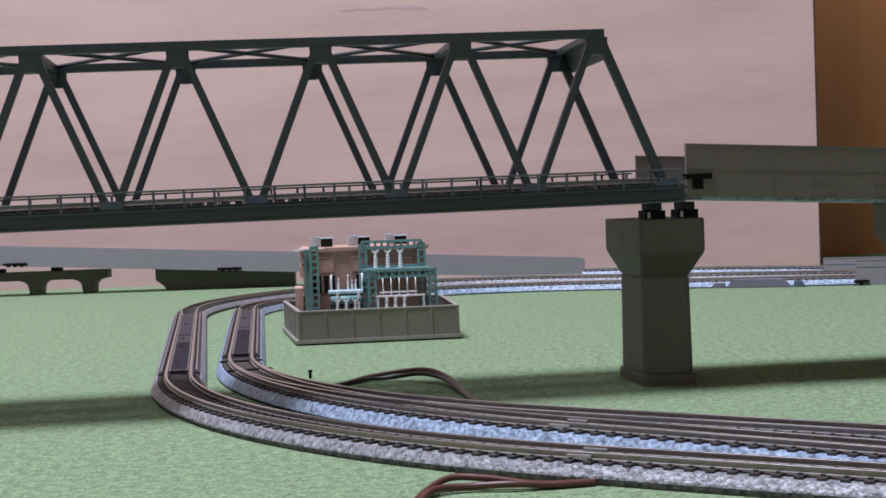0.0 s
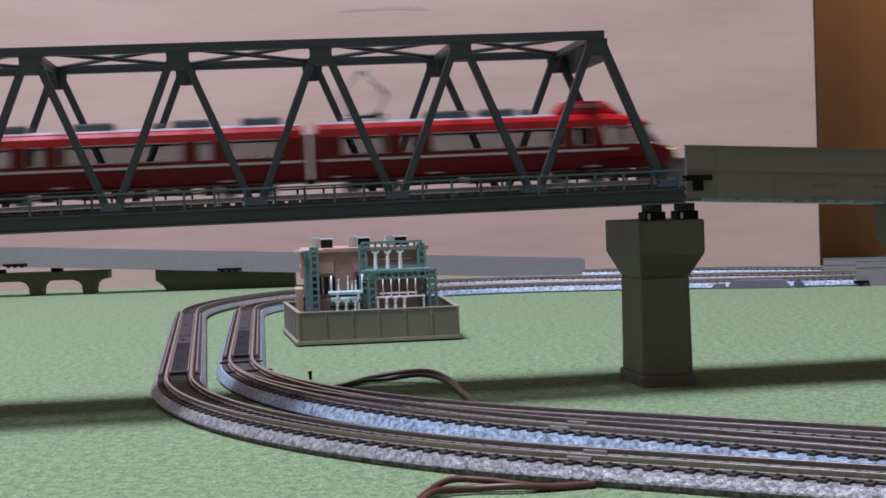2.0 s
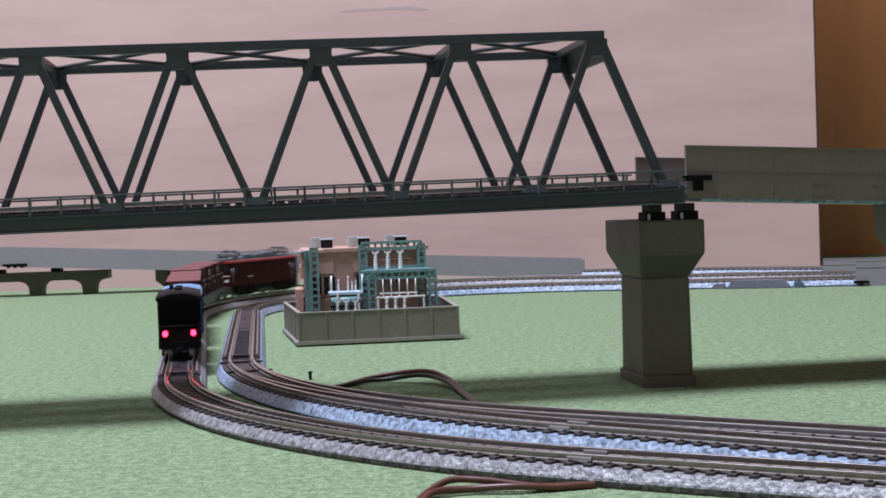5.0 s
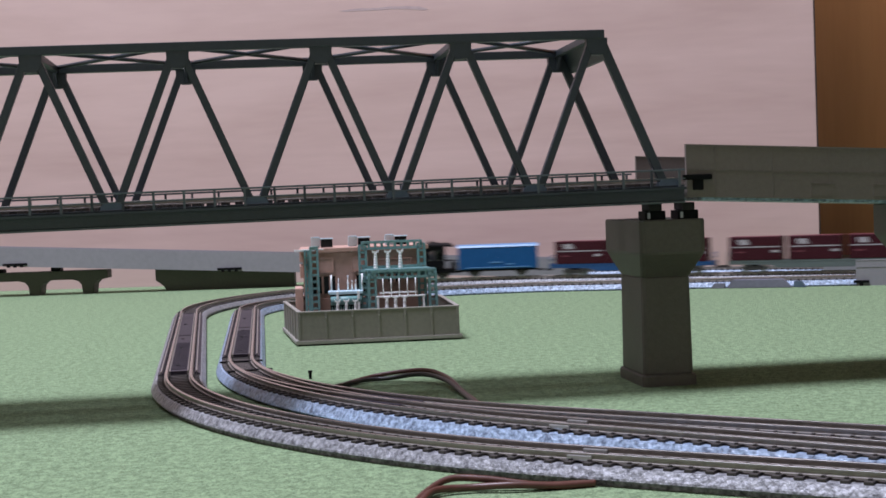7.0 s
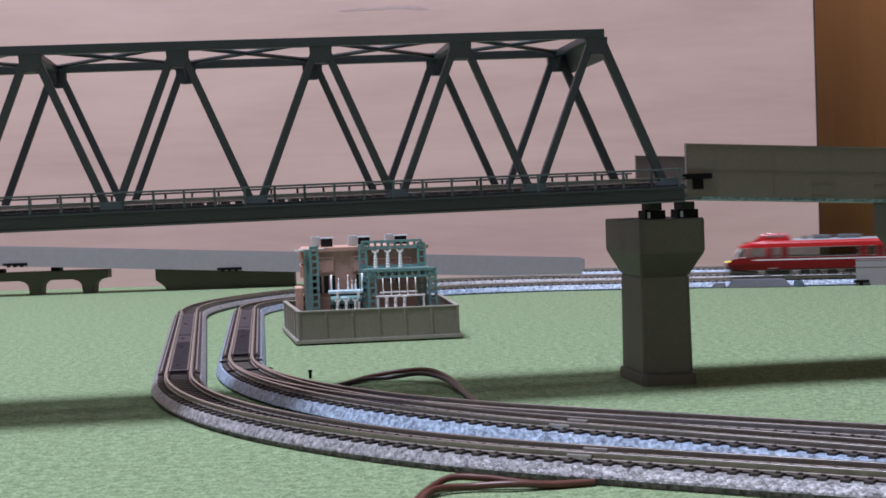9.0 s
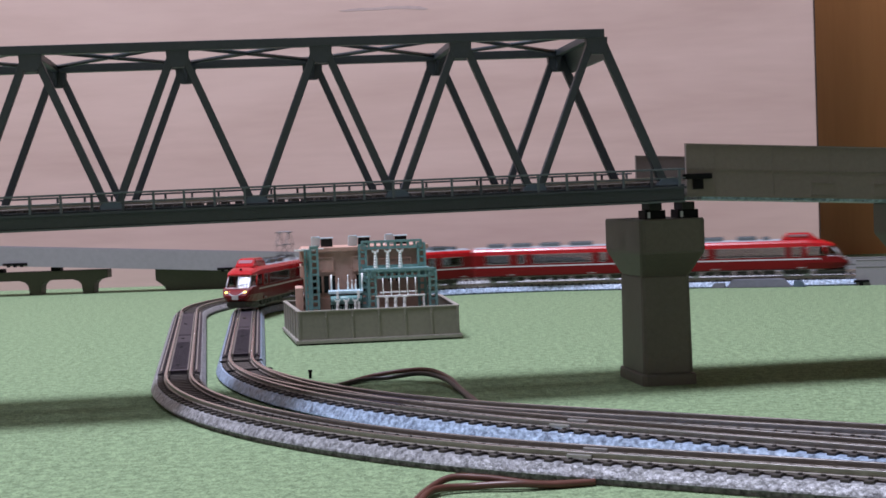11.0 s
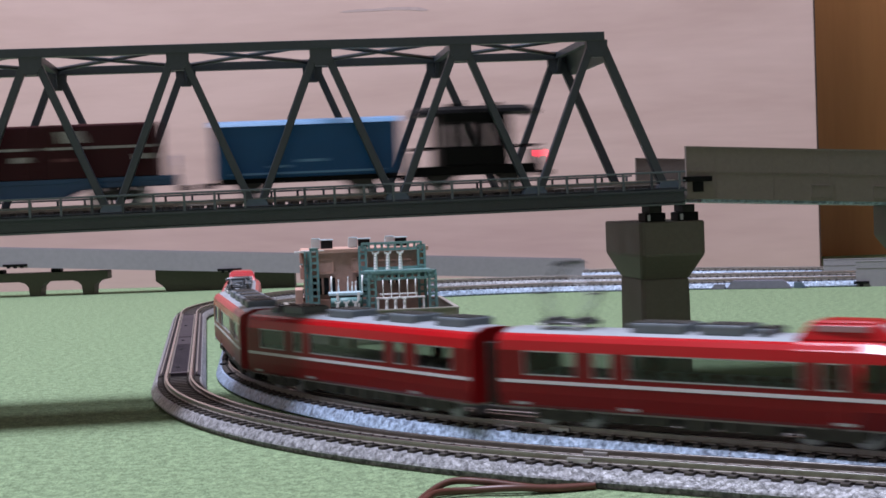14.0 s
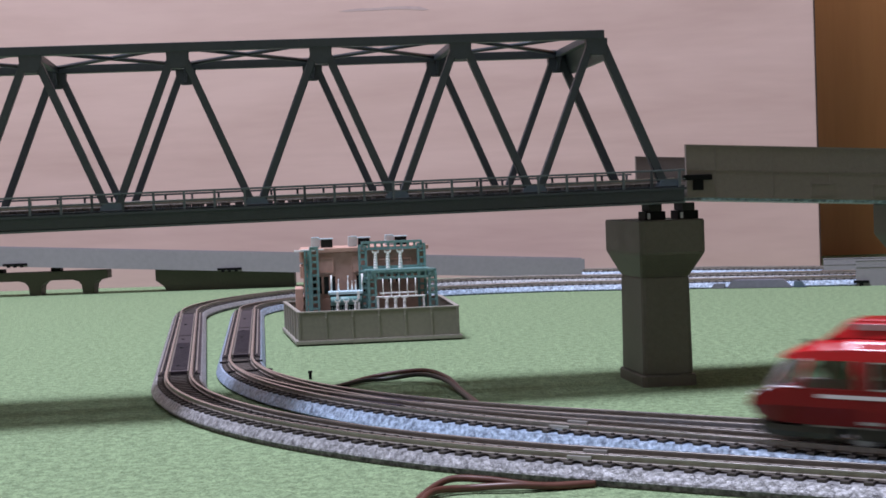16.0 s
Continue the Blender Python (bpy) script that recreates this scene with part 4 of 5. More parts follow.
SMOKE = bpy.data.materials.new("dark_windscreen_glass")
SMOKE.use_nodes = True
_b = SMOKE.node_tree.nodes["Principled BSDF"]
_b.inputs["Base Color"].default_value = (0.42, 0.43, 0.44, 1)
_b.inputs["Transmission Weight"].default_value = 1.0
_b.inputs["IOR"].default_value = 1.3
_b.inputs["Roughness"].default_value = 0.06


def loft(bm, rings, closed=True, caps=True, mi=0):
    rs = [[bm.verts.new(p) for p in r] for r in rings]
    n = len(rs[0])
    for a, b in zip(rs, rs[1:]):
        for i in range(n if closed else n - 1):
            bm.faces.new((a[i], a[(i + 1) % n], b[(i + 1) % n], b[i])).material_index = mi
    if caps:
        bm.faces.new(rs[0][::-1]).material_index = mi
        bm.faces.new(rs[-1]).material_index = mi
    return bm


def wheel(bm, x, y, r=2.8):
    n = 16
    s = 1 if y > 0 else -1
    for r_, y0, y1 in ((r, y, y + s * 1.1), (r + 0.45, y - s * 0.5, y), (r * 0.35, y + s * 1.1, y + s * 1.5)):
        loft(bm, [[(x + r_ * math.cos(2 * math.pi * i / n), yy, r + r_ * math.sin(2 * math.pi * i / n)) for i in range(n)] for yy in (y0, y1)])


def bogie(parent, x, base=14.0, mat=None, axles=2, r=2.8, label="grey moulded bogie"):
    bm = B()
    L = base / 2
    for s in (-1, 1):
        y0, y1 = sorted((s * 6.2, s * 7.4))
        prism(bm, [(x - L - 2, 2.4), (x - L + 2.2, 1.5), (x + L - 2.2, 1.5), (x + L + 2, 2.4), (x + L + 2, 4.0), (x + 2.4, 4.3), (x + 2, 5.0), (x - 2, 5.0), (x - 2.4, 4.3), (x - L - 2, 4.0)], "y", y0, y1)
        for q in (-L, L):
            a, b = sorted((s * 7.4, s * 8.0))
            box(bm, x + q - 1.3, x + q + 1.3, a, b, 1.7, 4.2, 0.15)
        a, b = sorted((s * 7.4, s * 7.9))
        box(bm, x - 1.8, x + 1.8, a, b, 1.8, 4.6, 0.2)
    box(bm, x - 2.5, x + 2.5, -6.2, 6.2, 2.6, 5.4)
    ob = part("bogie", bm, mat or BOGIE, parent, label)
    for k in range(axles):
        q = -L + 2 * L * k / (axles - 1)
        w = B()
        for y in (-4.0, 4.0):
            wheel(w, x + q, y, r)
        rod(w, [(x + q, -4, r), (x + q, 4, r)], 0.6, 6)
        part("wheelset", w, METAL, ob, "dark metal wheelset")
    return ob


def coupler(parent, x, s):
    part("coupler", box(B(), min(x, x + s * 4.5), max(x, x + s * 4.5), -1.1, 1.1, 3.6, 5.2, 0.2), BLACK, parent)


def pantograph(parent, x, z, raised):
    base = part("pantograph", B(), PANTO, parent, "raised grey pantograph" if raised else "folded grey pantograph")
    bm = B()
    for y in (-4.6, 4.6):
        rod(bm, [(x - 7, y, z + 0.8), (x + 7, y, z + 0.8)], 0.35, 6)
    for q in (-6.5, 0, 6.5):
        rod(bm, [(x + q, -4.8, z + 0.8), (x + q, 4.8, z + 0.8)], 0.3, 6)
    part("base_frame", bm, PANTO, base)
    for q in (-6, 6):
        for y in (-4.6, 4.6):
            part("foot", rod(B(), [(x + q, y, z - 0.6), (x + q, y, z + 0.8)], 0.6, 8), WHITEP, base, "white insulator foot")
    h, k = (14.0, 8.5) if raised else (3.2, 8.5)
    thick = 1.0 if raised else 1.5
    plate = B()
    for y in (-2.6, 2.6):
        box(plate, x - 7.5, x + 7.5, y - 0.9, y + 0.9, z + 0.3, z + 1.3, 0.2)
    for q in (-4.5, 4.5):
        box(plate, x + q - 1.2, x + q + 1.2, -4.4, 4.4, z + 0.2, z + 1.9, 0.3)
    part("spring_frame", plate, PANTO, base)
    for s in (-1, 1):
        for y in (-3.4, 3.4):
            part("arm", rod(B(), [(x + s * 4.5, y, z + 1), (x + s * k, y * 0.97, z + 1 + h * 0.48), (x + s * 0.8, y * 0.9, z + 1 + h)], 0.34 * thick, 6), PANTO, base)
        part("cross_rod", rod(B(), [(x + s * k, -3.3, z + 1 + h * 0.48), (x + s * k, 3.3, z + 1 + h * 0.48)], 0.26, 6), PANTO, base)
        part("brace", rod(B(), [(x + s * 4.5, -3.4, z + 1), (x + s * k, 3.2, z + 1 + h * 0.48)], 0.2, 5), PANTO, base)
        part("collector_bow", rod(B(), [(x + s * 1.4, -5.0, z + h + 0.8), (x + s * 1.4, -4.0, z + h + 1.3), (x + s * 1.4, 4.0, z + h + 1.3), (x + s * 1.4, 5.0, z + h + 0.8)], 0.36 * thick, 6), PANTO, base)
    return base


Z0, ZW0, ZW1, ZS, ZT, HW = 4.5, 12.3, 18.2, 20.6, 23.2, 9.2


def red_car(cab, panto, units):
    """A red express car; with cab, its streamlined nose points to +x."""
    L = 129.0 if cab else 123.0
    xa, xb = -L / 2, (L / 2 - 28 if cab else L / 2)
    ob = thing("express_end_car" if cab else "express_car", Matrix(),
               "glossy red express end car with streamlined nose and raised cab" if cab else "glossy red express car with white stripe and wide windows",
               "train car", "red express train")
    wins = [(xa + 8, xa + 24), (xa + 29.5, xa + 35), (xa + 40, xb - (14 if cab else 41))]
    if cab:
        wins += [(xb - 9.5, xb - 3.5)]
    else:
        wins += [(xb - 36, xb - 31), (xb - 25, xb - 8)]
    for s in (-1, 1):
        side = part("body_side", B(), RED, ob)
        bm = B()
        t = HW - 0.7
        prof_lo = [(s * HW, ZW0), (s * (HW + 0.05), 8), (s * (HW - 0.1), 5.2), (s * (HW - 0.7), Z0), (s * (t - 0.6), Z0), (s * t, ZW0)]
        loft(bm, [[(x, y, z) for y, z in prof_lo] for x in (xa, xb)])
        part("lower_panel", bm, REDSIDESHADE, side)
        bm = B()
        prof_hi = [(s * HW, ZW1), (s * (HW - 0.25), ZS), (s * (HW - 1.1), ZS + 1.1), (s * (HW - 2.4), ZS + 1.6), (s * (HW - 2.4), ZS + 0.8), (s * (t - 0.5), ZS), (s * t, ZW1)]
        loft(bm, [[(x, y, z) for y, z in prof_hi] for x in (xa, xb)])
        part("cantrail", bm, RED, side, "shiny red cantrail in the lit tone")
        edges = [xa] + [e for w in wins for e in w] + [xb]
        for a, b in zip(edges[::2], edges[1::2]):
            part("window_pillar", box(B(), a, b, *sorted((s * HW - s * 0.02, s * t)), ZW0, ZW1), REDSIDESHADE, side)
        for a, b in wins:
            p = part("window", box(B(), a - 0.1, b + 0.1, *sorted((s * (HW - 0.32), s * (HW - 0.45))), ZW0 - 0.1, ZW1 + 0.1), GLASS, ob, "tinted side window")
            p.visible_shadow = False
            fr = B()
            for q in ((a, b, ZW0, ZW0 + 0.28), (a, b, ZW1 - 0.28, ZW1), (a, a + 0.3, ZW0 + 0.28, ZW1 - 0.28), (b - 0.3, b, ZW0 + 0.28, ZW1 - 0.28)):
                box(fr, q[0], q[1], *sorted((s * (HW - 0.3), s * (HW + 0.03))), q[2], q[3])
            part("window_frame", fr, METAL, ob, "thin silver window frame")
        part("stripe", box(B(), xa + 0.1, xb + (9 if cab else -0.1), *sorted((s * (HW + 0.02), s * (HW + 0.12))), 10.35, 11.15), STRIPE, ob, "white waist stripe")
        for a in (xa + 4, xa + 37.3, xb - (6.5 if cab else 29)):
            part("door_line", box(B(), a - 0.12, a + 0.12, *sorted((s * (HW - 0.02), s * (HW + 0.06))), 4.6, 19.0), SHADEJOINTRED, ob)
            part("door_step", box(B(), a + 0.6, a + 5.4, *sorted((s * (HW + 0.02), s * (HW + 0.3))), 5.2, 5.8), METAL, ob)
    bm = B()
    roof = [(HW - 2.35, ZS + 1.5), (HW - 3.6, ZS + 2.1), (4, ZT - 0.1), (0, ZT), (-4, ZT - 0.1), (-HW + 3.6, ZS + 2.1), (-HW + 2.35, ZS + 1.5)]
    loft(bm, [[(x, y, z) for y, z in roof] for x in (xa, xb - (16 if cab else 0))])
    part("roof", bm, ROOFGREY, ob, "blue-grey roof")
    end = [(HW, ZW0), (HW, 8), (HW - 0.7, Z0), (-HW + 0.7, Z0), (-HW, 8), (-HW, ZW0), (-HW, ZW1), (-HW + 0.3, ZS), (-HW + 1.1, ZS + 1.1), (-HW + 2.4, ZS + 1.6), (-4, ZT - 0.1), (4, ZT - 0.1), (HW - 2.4, ZS + 1.6), (HW - 1.1, ZS + 1.1), (HW - 0.3, ZS), (HW, ZW1)]
    for x in ((xa,) if cab else (xa, xb)):
        s = -1 if x < 0 else 1
        # End wall takes the shaded red tone.
        part("end_wall", prism(B(), end, "x", min(x, x + s * 0.7), max(x, x + s * 0.7)), SHADEJOINTRED, ob)
        part("gangway", box(B(), min(x + s * 0.72, x + s * 2.4), max(x + s * 0.72, x + s * 2.4), -3.6, 3.6, 4.6, 19.5, 0.3), BOGIE, ob, "dark grey gangway bellows")
    part("floor_pan", box(B(), xa, xb + (12 if cab else 0), -HW + 1.4, HW - 1.4, Z0 - 0.5, Z0 + 1.0), SEAT, ob)
    x = xa + 9
    row = B()
    while x < xb - 6:
        for s in (-1, 1):
            box(row, x, x + 1.3, *sorted((s * 2.2, s * 7.6)), 4.9, 12.9, 0.3)
            box(row, x - 3.2, x, *sorted((s * 2.2, s * 7.6)), 4.9, 8.6, 0.3)
        x += 6.4
    tagged(part("seat_rows", row, SEAT, ob, "dim interior seat rows"), kind="stuff")
    for a, w, h in units:
        u = part("roof_unit", box(B(), a - w / 2, a + w / 2, -5.2, 5.2, ZT - 0.5, ZT + h, 0.5), ACGREY, ob, "grey roof-mounted cooling unit")
        for k in range(3):
            q = a - w / 3 + k * w / 3
            part("grille", box(B(), q - w / 9, q + w / 9, -3.8, 3.8, ZT + h + 0.02, ZT + h + 0.25), BOGIE, u)
    bo = (xa + 19, (xb + 12 if cab else xb) - 19)
    for q in bo:
        bogie(ob, q)
    x = bo[0] + 13
    rnd2 = random.Random(int(L))
    while x < bo[1] - 14:
        w = rnd2.uniform(5, 10)
        part("equipment_box", box(B(), x, x + w, -7.4, 7.4, 1.3 + rnd2.random() * 0.7, Z0 - 0.5, 0.3), BOGIE, ob, "grey underfloor equipment box")
        x += w + rnd2.uniform(1, 3)
    coupler(ob, xa - 0.7, -1)
    if panto:
        pantograph(ob, xa + 17, ZT + 0.6, panto == "up")
    if not cab:
        coupler(ob, xb + 0.7, 1)
        return ob
    # nose: lower bow, windscreen, roof brow and raised cab
    bm = B()

    def bow(x, hw, z0, z1, c):
        return [(x, hw, z1), (x, hw + 0.15, (z0 + z1) / 2), (x, hw - c, z0), (x, -hw + c, z0), (x, -hw - 0.15, (z0 + z1) / 2), (x, -hw, z1), (x, -hw * 0.5, z1 + 0.05), (x, hw * 0.5, z1 + 0.05)]
    loft(bm, [bow(xb, HW, Z0, ZW0, 0.7), bow(xb + 12, HW, Z0, ZW0, 0.8), bow(xb + 20, 8.9, Z0 + 0.1, ZW0 - 0.1, 1.4), bow(xb + 24.5, 8.3, Z0 + 0.6, 11.2, 2.0), bow(xb + 27, 7.4, Z0 + 1.6, 9.6, 2.4), bow(xb + 28, 6.2, Z0 + 2.6, 8.2, 2.4)])
    part("nose", bm, REDSIDESHADE, ob, "rounded red nose in the shaded side tone", smooth=False)
    gl = B()
    lo = [(xb, HW - 0.4, ZW0), (xb + 14, HW - 0.4, ZW0), (xb + 22.5, 7.2, ZW0 - 0.5), (xb + 23.2, 0, ZW0 - 0.5), (xb + 22.5, -7.2, ZW0 - 0.5), (xb + 14, -HW + 0.4, ZW0), (xb, -HW + 0.4, ZW0)]
    hi = [(xb, HW - 0.4, ZW1), (xb + 11.5, HW - 0.5, ZW1), (xb + 17.2, 6.6, ZW1 + 0.2), (xb + 17.8, 0, ZW1 + 0.2), (xb + 17.2, -6.6, ZW1 + 0.2), (xb + 11.5, -HW + 0.5, ZW1), (xb, -HW + 0.4, ZW1)]
    for i in range(6):
        pane = B()
        a, b, c, d = (Vector(p) for p in (lo[i], lo[i + 1], hi[i + 1], hi[i]))
        nrm = (b - a).cross(d - a).normalized() * 0.12
        front = i in (2, 3)
        loft(pane, [[tuple(p) for p in (a, b, c, d)], [tuple(p + nrm) for p in (a, b, c, d)]])
        w = part("windscreen" if front else "nose_window", pane, SMOKE if front else GLASS, ob, "dark raked windscreen pane" if front else "tinted nose side window")
        w.visible_shadow = False
    fr = B()
    for ring in (lo, hi):
        for a, b in zip(ring[1:5], ring[2:6]):
            rod(fr, [a, b], 0.38, 6)
    for i in (2, 3, 4):
        rod(fr, [lo[i], hi[i]], 0.36, 6)
    part("windscreen_frame", fr, STRIPE, ob, "white windscreen frame")
    for i in (1, 5):
        part("nose_pillar", rod(B(), [lo[i], hi[i]], 0.55, 6), RED, ob)
    for s in (0, 6):
        part("nose_pillar", rod(B(), [lo[s], hi[s]], 0.6, 6), RED, ob)

    def brow(x, hw, z0, zs, zt):
        return [(x, hw, z0), (x, hw - 0.2, zs), (x, hw - 1.8, zs + (zt - zs) * 0.6), (x, hw * 0.45, zt - 0.1), (x, 0, zt), (x, -hw * 0.45, zt - 0.1), (x, -hw + 1.8, zs + (zt - zs) * 0.6), (x, -hw + 0.2, zs), (x, -hw, z0)]
    bm = loft(B(), [brow(xb - 16, HW, ZW1 + 0.2, ZS, ZT + 0.1), brow(xb + 2, HW, ZW1 + 0.1, ZS, ZT + 0.1), brow(xb + 10, HW - 0.2, ZW1, ZS - 0.4, ZT - 0.9), brow(xb + 15.5, 8.2, ZW1, ZS - 1.0, ZT - 2.4), brow(xb + 18.8, 6.9, ZW1 + 0.1, ZS - 1.7, ZT - 3.9)])
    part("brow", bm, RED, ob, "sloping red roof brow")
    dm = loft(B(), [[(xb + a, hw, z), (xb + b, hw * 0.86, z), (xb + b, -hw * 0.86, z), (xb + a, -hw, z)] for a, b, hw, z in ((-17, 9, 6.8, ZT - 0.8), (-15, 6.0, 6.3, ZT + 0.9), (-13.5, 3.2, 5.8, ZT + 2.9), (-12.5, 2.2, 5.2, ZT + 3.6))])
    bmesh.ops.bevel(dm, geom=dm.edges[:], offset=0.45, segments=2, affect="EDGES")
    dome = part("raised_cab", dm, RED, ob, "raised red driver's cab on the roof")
    part("cab_window", prism(B(), [(xb + 5.4, ZT + 1.2), (xb + 3.5, ZT + 2.7), (xb + 3.8, ZT + 2.8), (xb + 6.0, ZT + 1.2)], "y", -4.2, 4.2), CABGLINT, dome, "cab window coloured with a pale pink reflection")
    for s in (-1, 1):
        part("cab_window", box(B(), xb - 12, xb + 1.5, *sorted((s * 5.75, s * 6.3)), ZT + 1.3, ZT + 2.6, 0.1), CABGLINT, dome, "cab side window coloured with a pale pink reflection")
        part("headlight", rod(B(), [(xb + 24.5, s * 5.5, 9.5), (xb + 27.0, s * 5.4, 9.4)], 1.0, 12), HEADLIGHT if cab == "lead" else WHITEP, ob, "round glowing headlight" if cab == "lead" else "round unlit headlight")
        part("nose_trim", rod(B(), [(xb + 22.6, s * 8.6, 11.4), (xb + 26.3, s * 6.0, 10.7), (xb + 27.9, s * 2.6, 8.6), (xb + 28.2, 0, 8.0)], 0.28, 6), METAL, ob, "silver whisker trim on the nose")
    part("headboard", box(B(), xb + 28.0, xb + 28.7, -1.9, 1.9, 6.0, 8.4, 0.2), GREYMARK, ob, "small blank white front board")
    part("brow_lamp", rod(B(), [(xb + 14, 0, ZT - 1.9), (xb + 15.4, 0, ZT - 2.1)], 0.7, 8), BLACK, ob)
    skirt = loft(B(), [bow(xb + 6, 7.8, 1.4, Z0 - 0.52, 0.4), bow(xb + 21, 7.4, 1.4, Z0 - 0.52, 0.8), bow(xb + 26, 5.4, 1.6, Z0 + 0.4, 1.0)])
    part("skirt", skirt, BOGIE, ob, "dark grey front skirt")
    return ob


def locomotive():
    ob = thing("electric_locomotive", Matrix(), "dull red four-axle electric locomotive with folded pantographs", "locomotive", "freight train")
    hx = 43.5
    prof = [(9.2, 7.6), (9.3, 9), (9.2, 21.5), (8.8, 22.6), (-8.8, 22.6), (-9.2, 21.5), (-9.3, 9), (-9.2, 7.6)]

    def sec(x, k, dz=0):
        return [(x, y * k, z) for y, z in prof]
    bm = loft(B(), [sec(-hx, 0.93), sec(-hx + 2.5, 1.0), sec(hx - 2.5, 1.0), sec(hx, 0.93)])
    part("body", bm, LOCOSHADE, ob)
    part("roof", loft(B(), [[(x, y * k, z) for y, z in ((8.3, 22.4), (7.8, 23.3), (6, 24.0), (0, 24.4), (-6, 24.0), (-7.8, 23.3), (-8.3, 22.4))] for x, k in ((-hx + 0.6, 0.94), (-hx + 3, 1), (hx - 3, 1), (hx - 0.6, 0.94))]), LOCOROOF, ob, "dark grey roof")
    for sd in (-1, 1):
        part("roof_edge", loft(B(), [[(x, sd * y * k, z) for y, z in ((9.45, 22.0), (9.35, 22.9), (8.7, 23.5), (8.32, 23.5), (8.32, 22.0))] for x, k in ((-hx - 0.4, 0.94), (-hx + 3, 1), (hx - 3, 1), (hx + 0.4, 0.94))]), LOCOLIT, ob, "roof edge in the lit tone of the red")
        part("roof_end", box(B(), *sorted((sd * (hx - 0.55), sd * (hx + 0.4))), -7.8, 7.8, 22.0, 23.4, 0.2), LOCOLIT, ob)
    for s in (-1, 1):
        for x in (-24, -12, 0, 12, 24):
            part("louvre", box(B(), x - 4.6, x + 4.6, *sorted((s * 9.25, s * 9.5)), 16.6, 20.6, 0.15), LOCOSHADE, ob)
        part("rain_strip", box(B(), -36, 36, *sorted((s * 9.25, s * 9.7)), 21.0, 21.4), BLACK, ob)
        for x in (-37.5, 37.5):
            part("cab_side_window", box(B(), x - 2.2, x + 2.2, *sorted((s * 9.2, s * 9.45)), 15.6, 20.2, 0.2), WINDARK, ob, "dark cab side window")
            part("handrail", rod(B(), [(x - 4, s * 9.7, 9), (x - 4, s * 9.7, 19)], 0.25, 6), METAL, ob)
        part("number_plate", box(B(), s * 20 - 2.6, s * 20 + 2.6, *sorted((s * 9.3, s * 9.5)), 12.4, 13.5), GREYMARK, ob)
        e = s * hx
        for y in (-4.5, 4.5):
            part("cab_window", box(B(), *sorted((e, e + s * 0.25)), y - 3.3, y + 3.3, 16.2, 20.8, 0.1), WINDARK, ob, "dark cab front window")
            part("lamp", rod(B(), [(e, y * 1.4, 11), (e + s * 0.7, y * 1.4, 11)], 0.9, 10), WHITEP, ob)
        part("stripe", box(B(), *sorted((e, e + s * 0.2)), -8.6, 8.6, 13.8, 14.6), GREYMARK, ob, "pale stripe across the front")
        part("skirt", box(B(), *sorted((e - s * 3, e + s * 0.8)), -8.2, 8.2, 3.0, 7.5, 0.4), BOGIE, ob, "grey buffer beam")
        coupler(ob, e + s * 0.8, s)
        pantograph(ob, s * 31, 25.0, False)
        bogie(ob, s * 24, 17.0, BLACK, 2, 3.6, "black bogie with outside frames")
        for x in (-34, -28, -20, -14, 14, 20, 28, 34):
            part("bogie_box", box(B(), x - 2.1, x + 2.1, *sorted((s * 7.6, s * 8.9)), 2.2, 7.0, 0.4), BLACK, ob)
    part("underframe", box(B(), -hx + 2, hx - 2, -7.6, 7.6, 4.6, 7.58, 0.3), BLACK, ob)
    part("battery_box", box(B(), -9, 9, -8.2, 8.2, 2.0, 4.58, 0.3), BOGIE, ob)
    for x, w, h in ((-14, 9, 2.4), (-2, 8, 1.8), (9, 10, 2.6), (19, 5, 3.0)):
        part("roof_box", box(B(), x - w / 2, x + w / 2, -5, 5, 24.2, 24.3 + h, 0.4), ACGREY, ob, "grey roof equipment box")
    part("roof_cable", rod(B(), [(-26, 2, 27.4), (-10, 2, 28.2), (4, 2, 27.9), (26, 2, 28.2)], 0.3, 6), METAL, ob)
    return ob


def container(parent_m, x):
    ob = thing("freight_container", parent_m, "maroon freight container with white band on a flat wagon", "container", "maroon containers")
    a, b = x - 18.7, x + 18.7
    part("body", box(B(), a, b, -8.6, 8.6, 8.6, 25.0, 0.35), MAROONSHADE, ob)
    part("roof", box(B(), a + 0.2, b - 0.2, -8.3, 8.3, 25.02, 25.4, 0.15), MAROONLITMARK, ob, "maroon roof with the overhead light painted in")
    for s in (-1, 1):
        part("band", box(B(), a + 1.2, b - 1.2, *sorted((s * 8.62, s * 8.75)), 17.6, 18.4), GREYMARK, ob, "thin pale band")
        part("emblem", prism(B(), [(s * (8 - 4) + x, 19.6), (s * (8 + 4) + x, 19.6), (s * (8 + 5) + x, 23.2), (s * (8 - 2.5) + x, 23.2)], "y", *sorted((s * 8.62, s * 8.78))), GREYMARK, ob, "plain pale slanted patch")
        part("marking", box(B(), x - s * 17, x - s * 11.5, *sorted((s * 8.62, s * 8.76)), 14.0, 15.6), GREYMARK, ob, "small pale marking bar")
        part("marking", box(B(), x + s * 8, x + s * 14, *sorted((s * 8.62, s * 8.72)), 13.9, 14.9), MAROONLITMARK, ob)
        for k in range(7):
            q = a + 2.4 + k * (37.4 - 4.8) / 6
            part("rib", box(B(), q - 0.25, q + 0.25, *sorted((s * 8.61, s * 8.85)), 9.4, 24.4), MAROONSHADE, ob)
        for q in (a - 0.15, b + 0.15):
            part("corner_post", box(B(), q - 0.3, q + 0.3, *sorted((s * 7.6, s * 8.8)), 8.6, 25.2, 0.1), MAROONSHADE, ob)
    return ob


